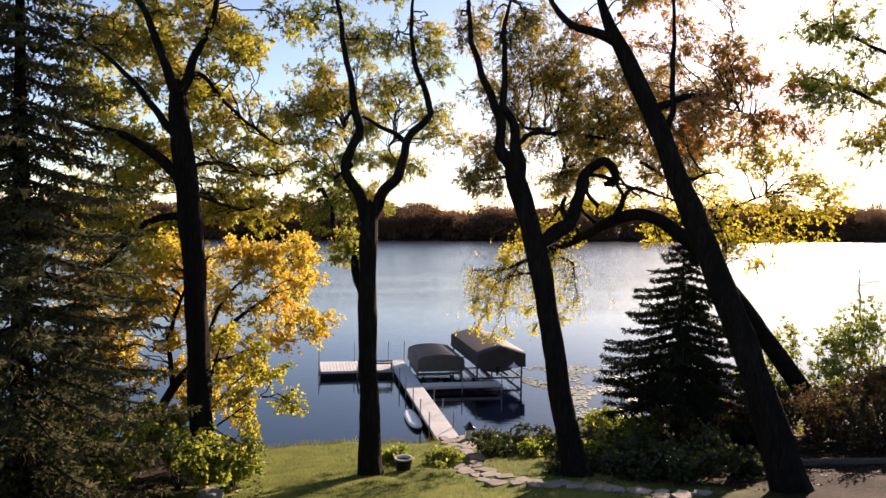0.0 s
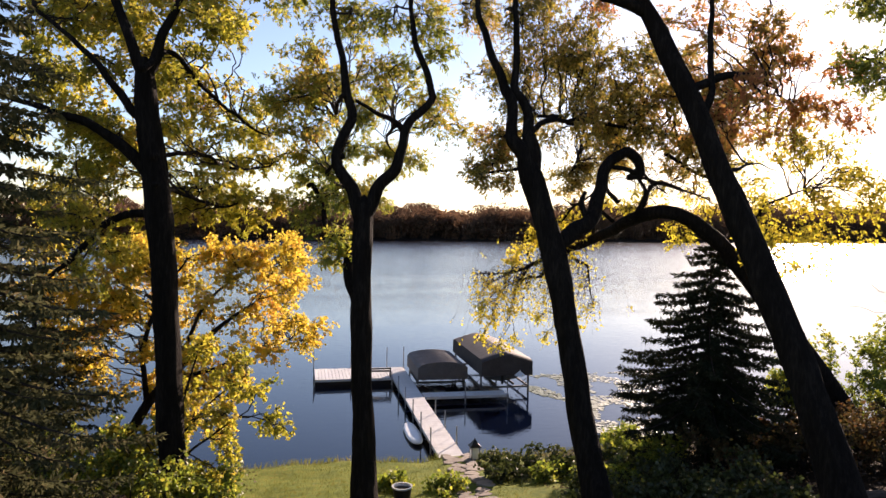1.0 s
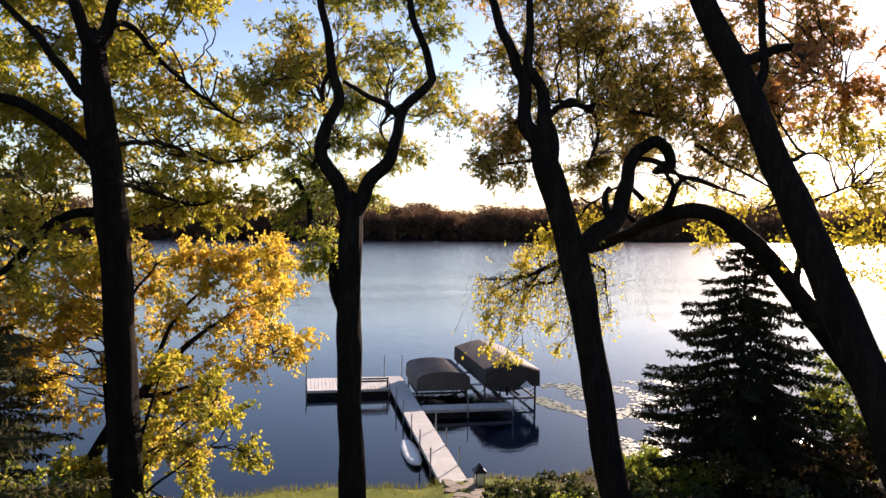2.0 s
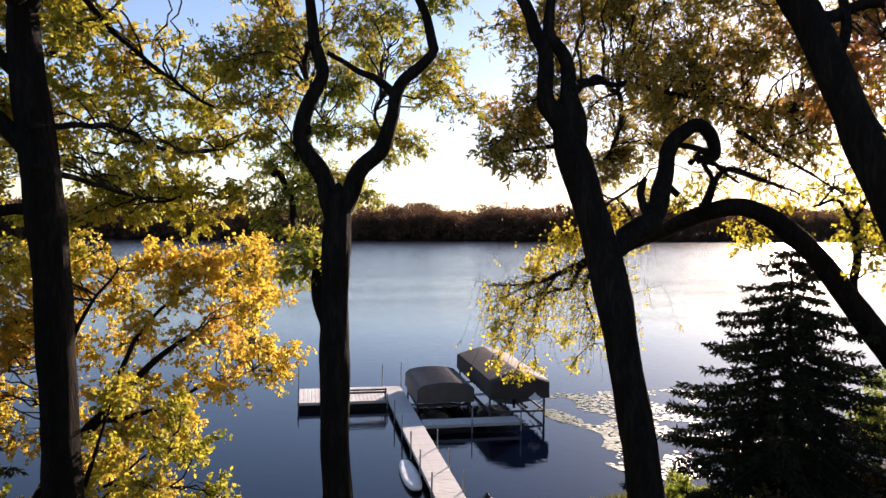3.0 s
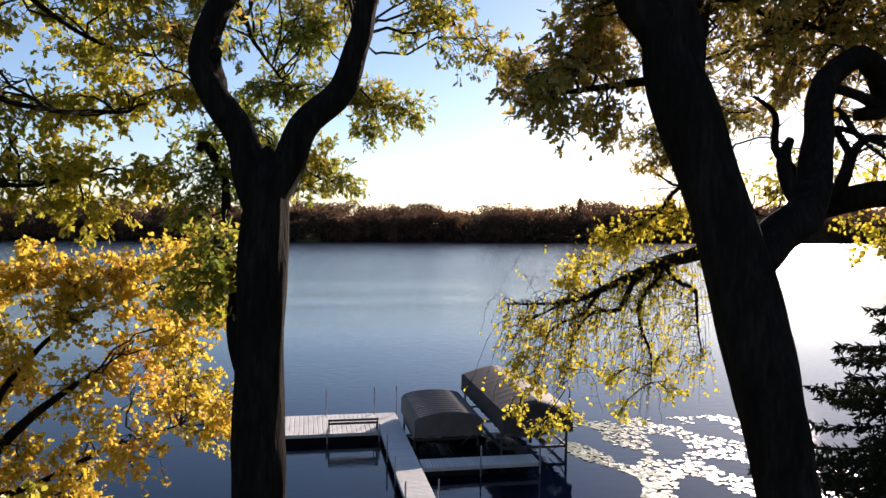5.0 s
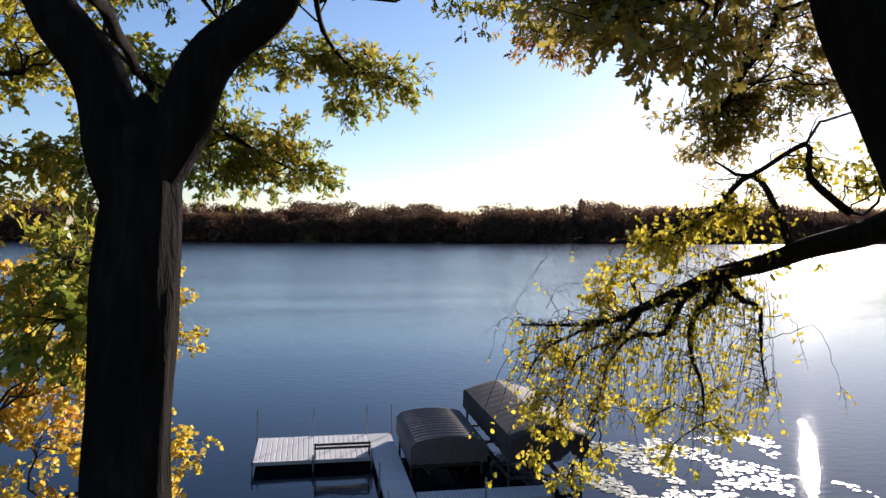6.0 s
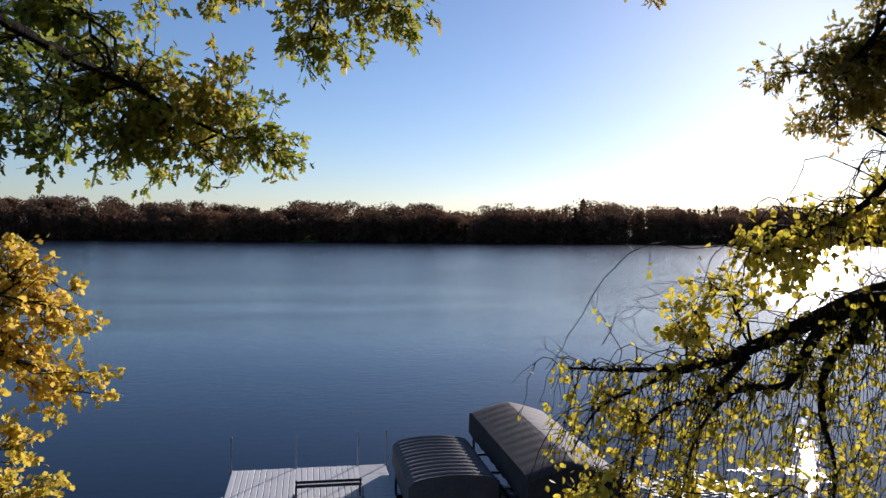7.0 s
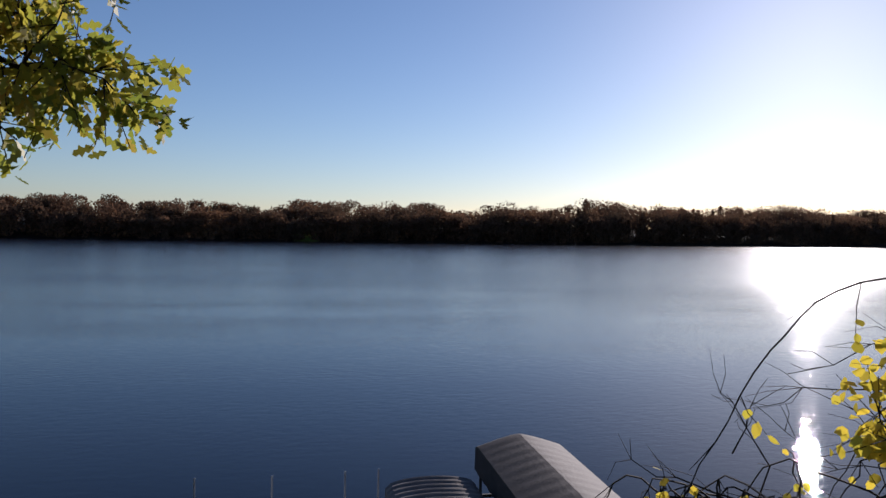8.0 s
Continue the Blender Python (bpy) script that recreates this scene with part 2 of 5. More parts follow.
class Shape:
    """Vertices and faces of one mesh, in world metres."""

    def __init__(self):
        self.v, self.f = [], []

    def add(self, verts, faces):
        k = len(self.v)
        self.v.extend(tuple(float(c) for c in p) for p in verts)
        self.f.extend(tuple(i + k for i in q) for q in faces)
        return self

    def tube(self, pts, radii, sides=8, rough=0.0, close=True):
        pts = np.asarray(pts, float)
        n = len(pts)
        tang = np.gradient(pts, axis=0)
        tang /= np.linalg.norm(tang, axis=1)[:, None] + 1e-9
        side = np.cross(tang[0], (0.31, 0.95, 0.05))
        if np.linalg.norm(side) < 0.1:
            side = np.cross(tang[0], (1.0, 0.1, 0.0))
        verts = []
        a = np.arange(sides) * (2 * math.pi / sides)
        ca, sa = np.cos(a)[:, None], np.sin(a)[:, None]
        for i in range(n):
            side = side - tang[i] * np.dot(side, tang[i])
            side /= np.linalg.norm(side) + 1e-9
            up = np.cross(tang[i], side)
            r = radii[i]
            if rough:
                z = pts[i][2]
                ring = [r * (1 + rough * noise.noise(Vector((1.7 * math.cos(q), 1.7 * math.sin(q) + pts[i][0], 0.7 * z)))
                             + 0.34 * rough * noise.noise(Vector((9 * math.cos(q), 9 * math.sin(q), 1.6 * z + pts[i][0])))) for q in a]
                r = np.array(ring)[:, None]
            verts.append(pts[i] + r * (ca * side + sa * up))
        faces = [(i * sides + j, i * sides + (j + 1) % sides, (i + 1) * sides + (j + 1) % sides, (i + 1) * sides + j) for i in range(n - 1) for j in range(sides)]
        if close:
            faces += [tuple(range(sides))[::-1], tuple((n - 1) * sides + j for j in range(sides))]
        return self.add(np.concatenate(verts), faces)

    def box(self, lo, hi, bevel=0.0):
        (x0, y0, z0), (x1, y1, z1) = lo, hi
        e = bevel
        if not e:
            v = [(x, y, z) for z in (z0, z1) for y in (y0, y1) for x in (x0, x1)]
            return self.add(v, [(0, 2, 3, 1), (4, 5, 7, 6), (0, 1, 5, 4), (2, 6, 7, 3), (0, 4, 6, 2), (1, 3, 7, 5)])
        v = [(x0, y0, z0), (x1, y0, z0), (x1, y1, z0), (x0, y1, z0), (x0, y0, z1 - e), (x1, y0, z1 - e), (x1, y1, z1 - e), (x0, y1, z1 - e),
             (x0 + e, y0 + e, z1), (x1 - e, y0 + e, z1), (x1 - e, y1 - e, z1), (x0 + e, y1 - e, z1)]
        f = [(3, 2, 1, 0), (8, 9, 10, 11)]
        for i in range(4):
            j = (i + 1) % 4
            f += [(i, j, 4 + j, 4 + i), (4 + i, 4 + j, 8 + j, 8 + i)]
        return self.add(v, f)

    def mesh(self, name, origin=(0, 0, 0), smooth=False):
        me = bpy.data.meshes.new(name)
        o = origin
        me.from_pydata([(x - o[0], y - o[1], z - o[2]) for x, y, z in self.v], [], self.f)
        if smooth:
            me.polygons.foreach_set("use_smooth", [True] * len(me.polygons))
        me.update()
        return me


def thing(name, at, label, category, group="", kind=""):
    ob = new(name)
    ob.location = at
    ob.empty_display_size = 0.2
    return tagged(ob, label, category, group, kind)


def top_of(ob):
    while ob.parent:
        ob = ob.parent
    return ob


def part(name, shape, material, parent, label="", smooth=False, kind=""):
    """One mesh under a thing or a part; the shape is in world metres."""
    ob = new(name, shape.mesh(name, top_of(parent).location, smooth) if isinstance(shape, Shape) else shape)
    if material:
        ob.data.materials.append(material)
    ob.parent = parent
    return tagged(ob, label, "", "", kind)


def solid(name, shape, material, label, category="", group="", kind="", at=(0, 0, 0), smooth=False):
    ob = new(name, shape.mesh(name, at, smooth))
    ob.location = at
    ob.data.materials.append(material)
    return tagged(ob, label, category, group, kind)


def spline(points, step=0.35):
    """Smooth curve through control points (x, y, z, radius), densely sampled."""
    p = np.asarray(points, float)
    p = np.vstack([2 * p[0] - p[1], p, 2 * p[-1] - p[-2]])
    out = []
    for i in range(1, len(p) - 2):
        n = max(2, int(np.linalg.norm(p[i + 1, :3] - p[i, :3]) / step))
        for t in np.arange(n) / n:
            a, b_, c, d = p[i - 1], p[i], p[i + 1], p[i + 2]
            out.append(0.5 * (2 * b_ + (c - a) * t + (2 * a - 5 * b_ + 4 * c - d) * t * t + (3 * b_ - a - 3 * c + d) * t ** 3))
    out.append(p[-2])
    return np.array(out)


OAK_LEAF = np.array([(0, 0), (0.2, 0.26), (0.09, 0.42), (0.28, 0.64), (0, 1.0), (-0.28, 0.64), (-0.09, 0.42), (-0.2, 0.26)])
OAK_LEAF_FINE = np.array([(0, 0), (0.12, 0.17), (0.2, 0.3), (0.08, 0.42), (0.28, 0.6), (0.11, 0.7), (0.15, 0.86), (0, 1.0), (-0.15, 0.86), (-0.11, 0.7), (-0.28, 0.6), (-0.08, 0.42), (-0.2, 0.3), (-0.12, 0.17)])
MAPLE_LEAF = np.array([(0, 0), (0.46, 0.2), (0.3, 0.42), (0.42, 0.72), (0, 1.0), (-0.42, 0.72), (-0.3, 0.42), (-0.46, 0.2)])
OVAL_LEAF = np.array([(0, 0), (0.34, 0.28), (0.32, 0.66), (0, 1.0), (-0.32, 0.66), (-0.34, 0.28)])
KITE_LEAF = np.array([(0, 0), (0.3, 0.45), (0, 1.0), (-0.3, 0.45)])


def leaves_mesh(name, at, pos, axis, size, outline, origin):
    """Leaves as one mesh: an outline at each place, hanging along axis, slightly cupped."""
    n, k = len(pos), len(outline)
    axis = axis / (np.linalg.norm(axis, axis=1)[:, None] + 1e-9)
    ref = rng.normal(size=(n, 3))
    side = np.cross(axis, ref)
    side /= np.linalg.norm(side, axis=1)[:, None] + 1e-9
    nor = np.cross(axis, side)
    cup = rng.uniform(-0.35, 0.5, (n, 1)) * np.abs(outline[:, 0])[None, :] - 0.18 * outline[:, 1][None, :] ** 2
    v = pos[:, None, :] + size[:, None, None] * (side[:, None, :] * outline[None, :, 0, None] + axis[:, None, :] * outline[None, :, 1, None] + nor[:, None, :] * cup[:, :, None])
    v = v.reshape(-1, 3) - np.array(origin)
    me = bpy.data.meshes.new(name)
    me.vertices.add(n * k)
    me.vertices.foreach_set("co", v.ravel())
    me.loops.add(n * k)
    me.loops.foreach_set("vertex_index", np.arange(n * k, dtype=np.int32))
    me.polygons.add(n)
    me.polygons.foreach_set("loop_start", np.arange(0, n * k, k, dtype=np.int32))
    me.update(calc_edges=True)
    me.validate()
    return me


def ball(r):
    while True:
        p = rng.uniform(-1, 1, 3)
        if p @ p <= 1:
            return p * r


def sprig(wood, start, end, r0, r1, sides=4, sag=0.0, wander=0.12):
    """A crooked branch from start to end; returns its points."""
    start, end = np.asarray(start, float), np.asarray(end, float)
    d = np.linalg.norm(end - start)
    n = max(3, int(d / 0.3) + 2)
    t = np.linspace(0, 1, n)[:, None]
    bow = np.sin(t * math.pi)
    pts = start + (end - start) * t + bow * np.array([0, 0, sag * d])
    w = np.cumsum(rng.normal(size=(n, 3)), axis=0)
    w = (w - w[0]) - t * (w[-1] - w[0])
    pts = pts + w * wander * d / n
    wood.tube(pts, np.linspace(r0, r1, n), sides, close=False)
    return pts


def foliage(limb_pts, sprays, density=1.0, droop=0.5, leaf=(0.12, 0.2), twig_len=(0.2, 0.5), thick=1.0):
    """Branches from the nearest limb into each spray (x, y, z, half width, half height), forking into twigs with rosettes of leaves.
    Returns the wood and the leaves' places, axes and sizes."""
    wood = Shape()
    pos, axes, size = [], [], []
    for sx, sy, sz, rw, rh in sprays:
        c = np.array((sx, sy, sz))
        near = limb_pts[np.argmin(np.linalg.norm(limb_pts[:, :3] - c, axis=1) + np.maximum(0, limb_pts[:, 2] - c[2]) * 0.6)]
        main = sprig(wood, near[:3], c + ball(0.2 * rw), thick * min(0.05, 0.015 + 0.018 * rw, near[3] * 0.8 + 0.01), 0.014 * thick, 5, 0.08, 0.5)
        for _ in range(int(6 + 9 * rw * rh)):
            goal = c + ball(1.0) * np.array((rw, rw, rh))
            root = main[int(len(main) * rng.uniform(0.5, 0.999))]
            sub = sprig(wood, root, goal, 0.012 * thick, 0.006, 3, rng.uniform(-0.02, 0.14), 0.5)
            for _ in range(int(rng.integers(3, 7))):
                s = sub[int(len(sub) * rng.uniform(0.35, 0.999))]
                way = rng.normal(size=3) + (0, 0, -droop * 0.5) + 0.9 * (goal - root) / (np.linalg.norm(goal - root) + 0.01)
                way /= np.linalg.norm(way)
                tip = s + way * rng.uniform(*twig_len)
                wood.tube([s, tip], (0.006, 0.003), 3, close=False)
                m = int(rng.integers(6, 12) * density)
                k = rng.uniform(0.3, 1.05, (m, 1))
                pos.append(s + (tip - s) * k + rng.normal(size=(m, 3)) * 0.035)
                axes.append(rng.normal(size=(m, 3)) * 0.8 + way * 0.7 + (0, 0, -droop))
                size.append(rng.uniform(*leaf, m))
    return wood, np.concatenate(pos), np.concatenate(axes), np.concatenate(size)


def tree(name, at, label, category, trunk, limbs, sprays, bark, leaf_material, outline, step=0.2, rough=0.2, sides=22, group="", **kw):
    """A thing with a trunk, limbs, branches and a crown of leaves. Control points are (x, y, z, radius)."""
    th = thing(name, at, label, category, group)
    curve = spline(trunk, step)
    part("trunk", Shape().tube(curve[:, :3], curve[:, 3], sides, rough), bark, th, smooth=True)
    every = [curve[len(curve) // 2:]]
    for l in limbs:
        q = spline(l, step)
        for i in range(1, len(q)):
            q[i, :3] += np.array(noise.noise_vector(Vector(q[i, :3]) * 1.1)) * min(0.16, 0.05 + q[i, 3] * 0.5)
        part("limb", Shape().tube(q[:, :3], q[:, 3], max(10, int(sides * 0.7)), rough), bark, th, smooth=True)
        every.append(q)
    if len(sprays):
        wood, p, a, s = foliage(np.vstack(every), sprays, **kw)
        part("branch_work", wood, TWIG, th, kind="stuff")
        part("crown", leaves_mesh("crown", at, p, a, s, outline, at), leaf_material, th, kind="stuff")
    return th


# ---- ground, lake, far shore ----
def near_shore(x):
    return 1.0 + 0.16 * np.maximum(0, x - 4.5) + 0.25 * np.sin(x * 0.9) + 0.12 * np.sin(x * 2.7 + 1)


def far_shore(x):
    return 452 + 0.2 * x + 0.00016 * x * x


BANK_D = (-40, -8, -2, 0, 0.5, 1.5, 3, 5, 9.5, 15.5, 21, 31, 36, 60, 200, 3000)
BANK_Z = (-4, -2.2, -0.7, -0.05, 0.35, 0.7, 0.98, 1.35, 2.25, 3.4, 4.5, 7.6, 9.0, 12, 16, 20)


def ground_z(x, y):
    x, y = np.asarray(x, float), np.asarray(y, float)
    near = np.interp(near_shore(x) - y, BANK_D, BANK_Z)
    far = np.interp(y - far_shore(x), (-60, 0, 6, 60, 140, 3000), (-4, -0.05, 1.0, 9, 12, 16))
    bump = 0.06 * np.sin(x * 1.3 + 0.5 * y) * np.cos(y * 0.9) * (y < 0.3)
    return np.maximum(np.maximum(near, far), -4) + bump


gx = np.concatenate([[-3000, -1200, -500, -200, -80], np.arange(-40, 40.1, 0.5), [80, 200, 500, 1200, 3000]])
gy = np.concatenate([[-3000, -800, -200, -80], np.arange(-50, 6.1, 0.4), [12, 30, 100, 250, 330], np.arange(360, 900, 12.0), [1200, 2000, 3500]])
X, Y = np.meshgrid(gx, gy)
Z = ground_z(X, Y)
nx, ny = len(gx), len(gy)
g = Shape()
g.add(np.stack([X.ravel(), Y.ravel(), Z.ravel()], 1), [(j * nx + i, j * nx + i + 1, (j + 1) * nx + i + 1, (j + 1) * nx + i) for j in range(ny - 1) for i in range(nx - 1)])
solid("ground", g, GROUND, "grassy lake bank with bare earth and litter", kind="structure", smooth=True)
w = Shape().add([(-2500, -3, 0), (2500, -3, 0), (2500, 1500, 0), (-2500, 1500, 0)], [(0, 1, 2, 3)])
solid("water", w, WATER, "calm dark blue lake with small ripples", kind="structure")


def far_woods():
    pos, axes, size = [], [], []
    trunks = Shape()
    x = -420.0
    while x < 900:
        x += rng.uniform(0.9, 2.1)
        row = rng.choice((1, 6, 16, 30, 46, 62))
        y = far_shore(x) + row + rng.uniform(0, 5)
        z = float(ground_z(x, y))
        wave = 2.0 * math.sin(x * 0.031) + 1.6 * math.sin(x * 0.083 + 1)
        h = (rng.uniform(14.5, 18.5) + wave * (row > 10) - (3 if row < 4 else 0)) * far_shore(x) / 430 * (1.22 if x > 130 else 1)
        pine = x > 170 and rng.random() < 0.12
        trunks.tube([(x, y, z - 0.5), (x + rng.normal() * 0.4, y, z + h * 0.7)], (0.35, 0.12), 4, close=False)
        lobes = [(0, 0, 0.72, 0.30), (0, 0, 0.3, 0.28), (rng.normal() * 0.1, -0.05, 0.08, 0.14)] + [(rng.normal() * 0.16, rng.normal() * 0.16, rng.uniform(0.35, 0.86), rng.uniform(0.12, 0.22)) for _ in range(6)]
        for lx, ly, lz, lr in lobes:
            m = int(130 * lr / 0.3)
            d = rng.normal(size=(m, 3))
            d /= np.linalg.norm(d, axis=1)[:, None]
            d *= rng.uniform(0.7, 1.0, (m, 1))
            if pine:
                k = rng.uniform(0.1, 1.0, m)
                q = np.stack([d[:, 0] * (1.1 - k) * h * 0.22, d[:, 1] * (1.1 - k) * h * 0.22, k * h * 1.0], 1) + (x, y, z)
            else:
                q = d * (lr * h * 1.25, lr * h * 1.1, lr * h * 0.85) + (x + lx * h, y + ly * h, z + lz * h)
            pos.append(q)
            axes.append(rng.normal(size=(m, 3)))
            size.append(rng.uniform(0.9, 1.8, m))
    th = tagged(new("far_woods", leaves_mesh("far_woods", None, np.concatenate(pos), np.concatenate(axes), np.concatenate(size), KITE_LEAF, (0, 0, 0))),
                "dark autumn woods along the far lake shore", "woods", kind="stuff")
    th.data.materials.append(FAR_LEAF)
    part("trunk_work", trunks, TWIG, th, kind="stuff")


far_woods()


# ---- big trees on the bank ----
def clumps(points, wide, high, spread=0.25):
    """Foliage clumps (x, y, z, half width, half height) about rough places, none quite alike."""
    return [(x + rng.normal() * spread * k, y + rng.normal() * spread * 3, z + rng.normal() * spread * k, wide * rng.uniform(0.75, 1.25), high * rng.uniform(0.75, 1.25)) for x, y, z in points for k in (1, 3.0)]


def oak_by_path():
    """Forked oak whose two limbs swing apart and up."""
    at = (-4.3, -9.95, 2.1)
    trunk = [(-4.3, -10.0, 1.9, 0.62), (-4.37, -9.9, 2.9, 0.42), (-4.42, -9.7, 5.0, 0.35), (-4.49, -9.5, 7.0, 0.33), (-4.5, -9.3, 9.0, 0.315), (-4.47, -9.15, 10.5, 0.3), (-4.44, -9.07, 11.2, 0.29), (-4.42, -9.03, 11.7, 0.27), (-4.42, -9.0, 12.05, 0.19), (-4.42, -9.0, 12.28, 0.02)]
    limbs = [
        [(-4.45, -9.1, 10.9, 0.16), (-4.53, -9.04, 11.6, 0.22), (-4.76, -8.96, 12.43, 0.205), (-5.1, -8.9, 13.01, 0.18), (-5.25, -8.85, 13.5, 0.175), (-5.13, -8.78, 14.15, 0.165), (-4.87, -8.72, 14.8, 0.15), (-4.95, -8.65, 15.5, 0.135), (-5.07, -8.56, 16.4, 0.12), (-5.27, -8.47, 17.3, 0.105), (-5.44, -8.37, 18.3, 0.09), (-5.65, -8.24, 19.6, 0.06)],
        [(-4.45, -9.1, 10.9, 0.16), (-4.32, -9.03, 11.6, 0.22), (-3.91, -8.95, 12.46, 0.19), (-3.47, -8.89, 13.05, 0.17), (-3.17, -8.83, 13.75, 0.155), (-3.07, -8.77, 14.3, 0.15), (-2.8, -8.71, 14.9, 0.14), (-2.2, -8.65, 15.45, 0.13), (-2.18, -8.63, 15.72, 0.125), (-2.4, -8.56, 16.4, 0.112), (-2.69, -8.48, 17.24, 0.095), (-2.9, -8.4, 18.6, 0.075), (-2.8, -8.4, 20.2, 0.05)],
        [(-3.1, -8.76, 14.4, 0.11), (-3.49, -8.73, 14.75, 0.09), (-3.97, -8.71, 14.92, 0.075), (-4.33, -8.69, 15.15, 0.06), (-4.68, -8.67, 15.3, 0.05)],
        [(-4.6, -8.95, 8.5, 0.1), (-4.74, -8.5, 9.2, 0.18), (-4.83, -8.15, 9.9, 0.165), (-4.88, -7.95, 10.4, 0.13), (-4.95, -7.75, 10.85, 0.11), (-5.15, -7.5, 11.02, 0.09), (-5.3, -7.4, 10.95, 0.06)],
        [(-5.12, -7.5, 11.0, 0.08), (-5.3, -6.6, 10.97, 0.09), (-5.4, -5.2, 11.0, 0.09), (-5.45, -4.2, 11.2, 0.09), (-5.65, -3.1, 12.1, 0.1), (-6.0, -3, 12.85, 0.1), (-6.18, -3, 12.75, 0.08)],
        [(-5.1, -8.9, 13.5, 0.086), (-5.3, -6, 13.4, 0.0688), (-5.4, -3, 13.2, 0.0602), (-4.4, -1.0, 12.8, 0.0344), (-3.4, -0.4, 12.3, 0.0172)],
        [(-3.03, -8.5, 14.4, 0.086), (-3.0, -5.5, 15.0, 0.0688), (-2.9, -2, 14.8, 0.043), (-2.2, -0.4, 14.3, 0.0172)],
        [(-5.1, -8.9, 15.4, 0.0688), (-5.2, -5.5, 15.4, 0.0516), (-4.9, -2, 15.0, 0.0344), (-4.2, -0.4, 14.6, 0.0172)],
    ]
    sprays = clumps([(-5.1, -0.4, 14.6), (-4.3, -0.4, 14.5), (-3.5, -0.4, 14.7), (-2.8, -0.4, 14.4), (-2.0, -0.4, 14.6), (-1.6, -0.4, 14.1), (-2.2, -0.4, 13.8), (-5.2, -0.4, 13.5), (-4.6, -0.4, 13.1), (-5.2, -0.4, 12.7),
                     (-4.1, -0.4, 12.6), (-3.5, -0.4, 12.9), (-3.2, -0.4, 12.3), (-3.8, -0.4, 12.2), (-4.7, -0.4, 12.2), (-6.5, -0.4, 13.3), (-5.6, -0.4, 13.8)], 0.52, 0.4, 0.06)
    sprays += clumps([(-6.2, -3.0, 11.5), (-5.5, -3.0, 12.0), (-5.0, -3.0, 13.0), (-6.5, -3.0, 12.2), (-5.3, -8.0, 10.4), (-5.2, -8, 10.8)], 0.5, 0.45, 0.1)
    sprays += clumps([(-6.8, -5.0, 19.3), (-5.4, -5.0, 19.9), (-6.3, -5.0, 17.5), (-7.0, -5.0, 15.7), (-4.2, -5.0, 19.3), (-3.1, -5.0, 20.1), (-1.6, -5.0, 19.7), (-4.0, -5.0, 17.4), (-2.5, -5.0, 16.8), (-0.9, -5.0, 18.3), (-5.4, -5.0, 16.4),
                      (-6.0, -5.0, 15.0), (-6.7, -4.0, 16.8), (-5.7, -4.0, 16.4), (-6.1, -4.0, 15.4), (-1.1, -4.0, 15.8), (-0.1, -3.0, 15.5), (-5, -6, 18.4), (-2.6, -6, 18.4)], 1.15, 0.75)
    sprays += clumps([(-4.8, -1.0, 16.0), (-4.0, -1.0, 16.5), (-3.2, -1.0, 16.1), (-3.9, -1.0, 15.6), (-3.0, -1.0, 16.9), (-4.5, -1.0, 17.2)], 0.55, 0.42, 0.08)
    return tree("oak_tree", at, "tall forked oak with thinning green leaves beside the path", "tree", trunk, limbs, sprays, BARK, LEAF_GREEN, OAK_LEAF_FINE, step=0.14, sides=34, leaf=(0.11, 0.18))


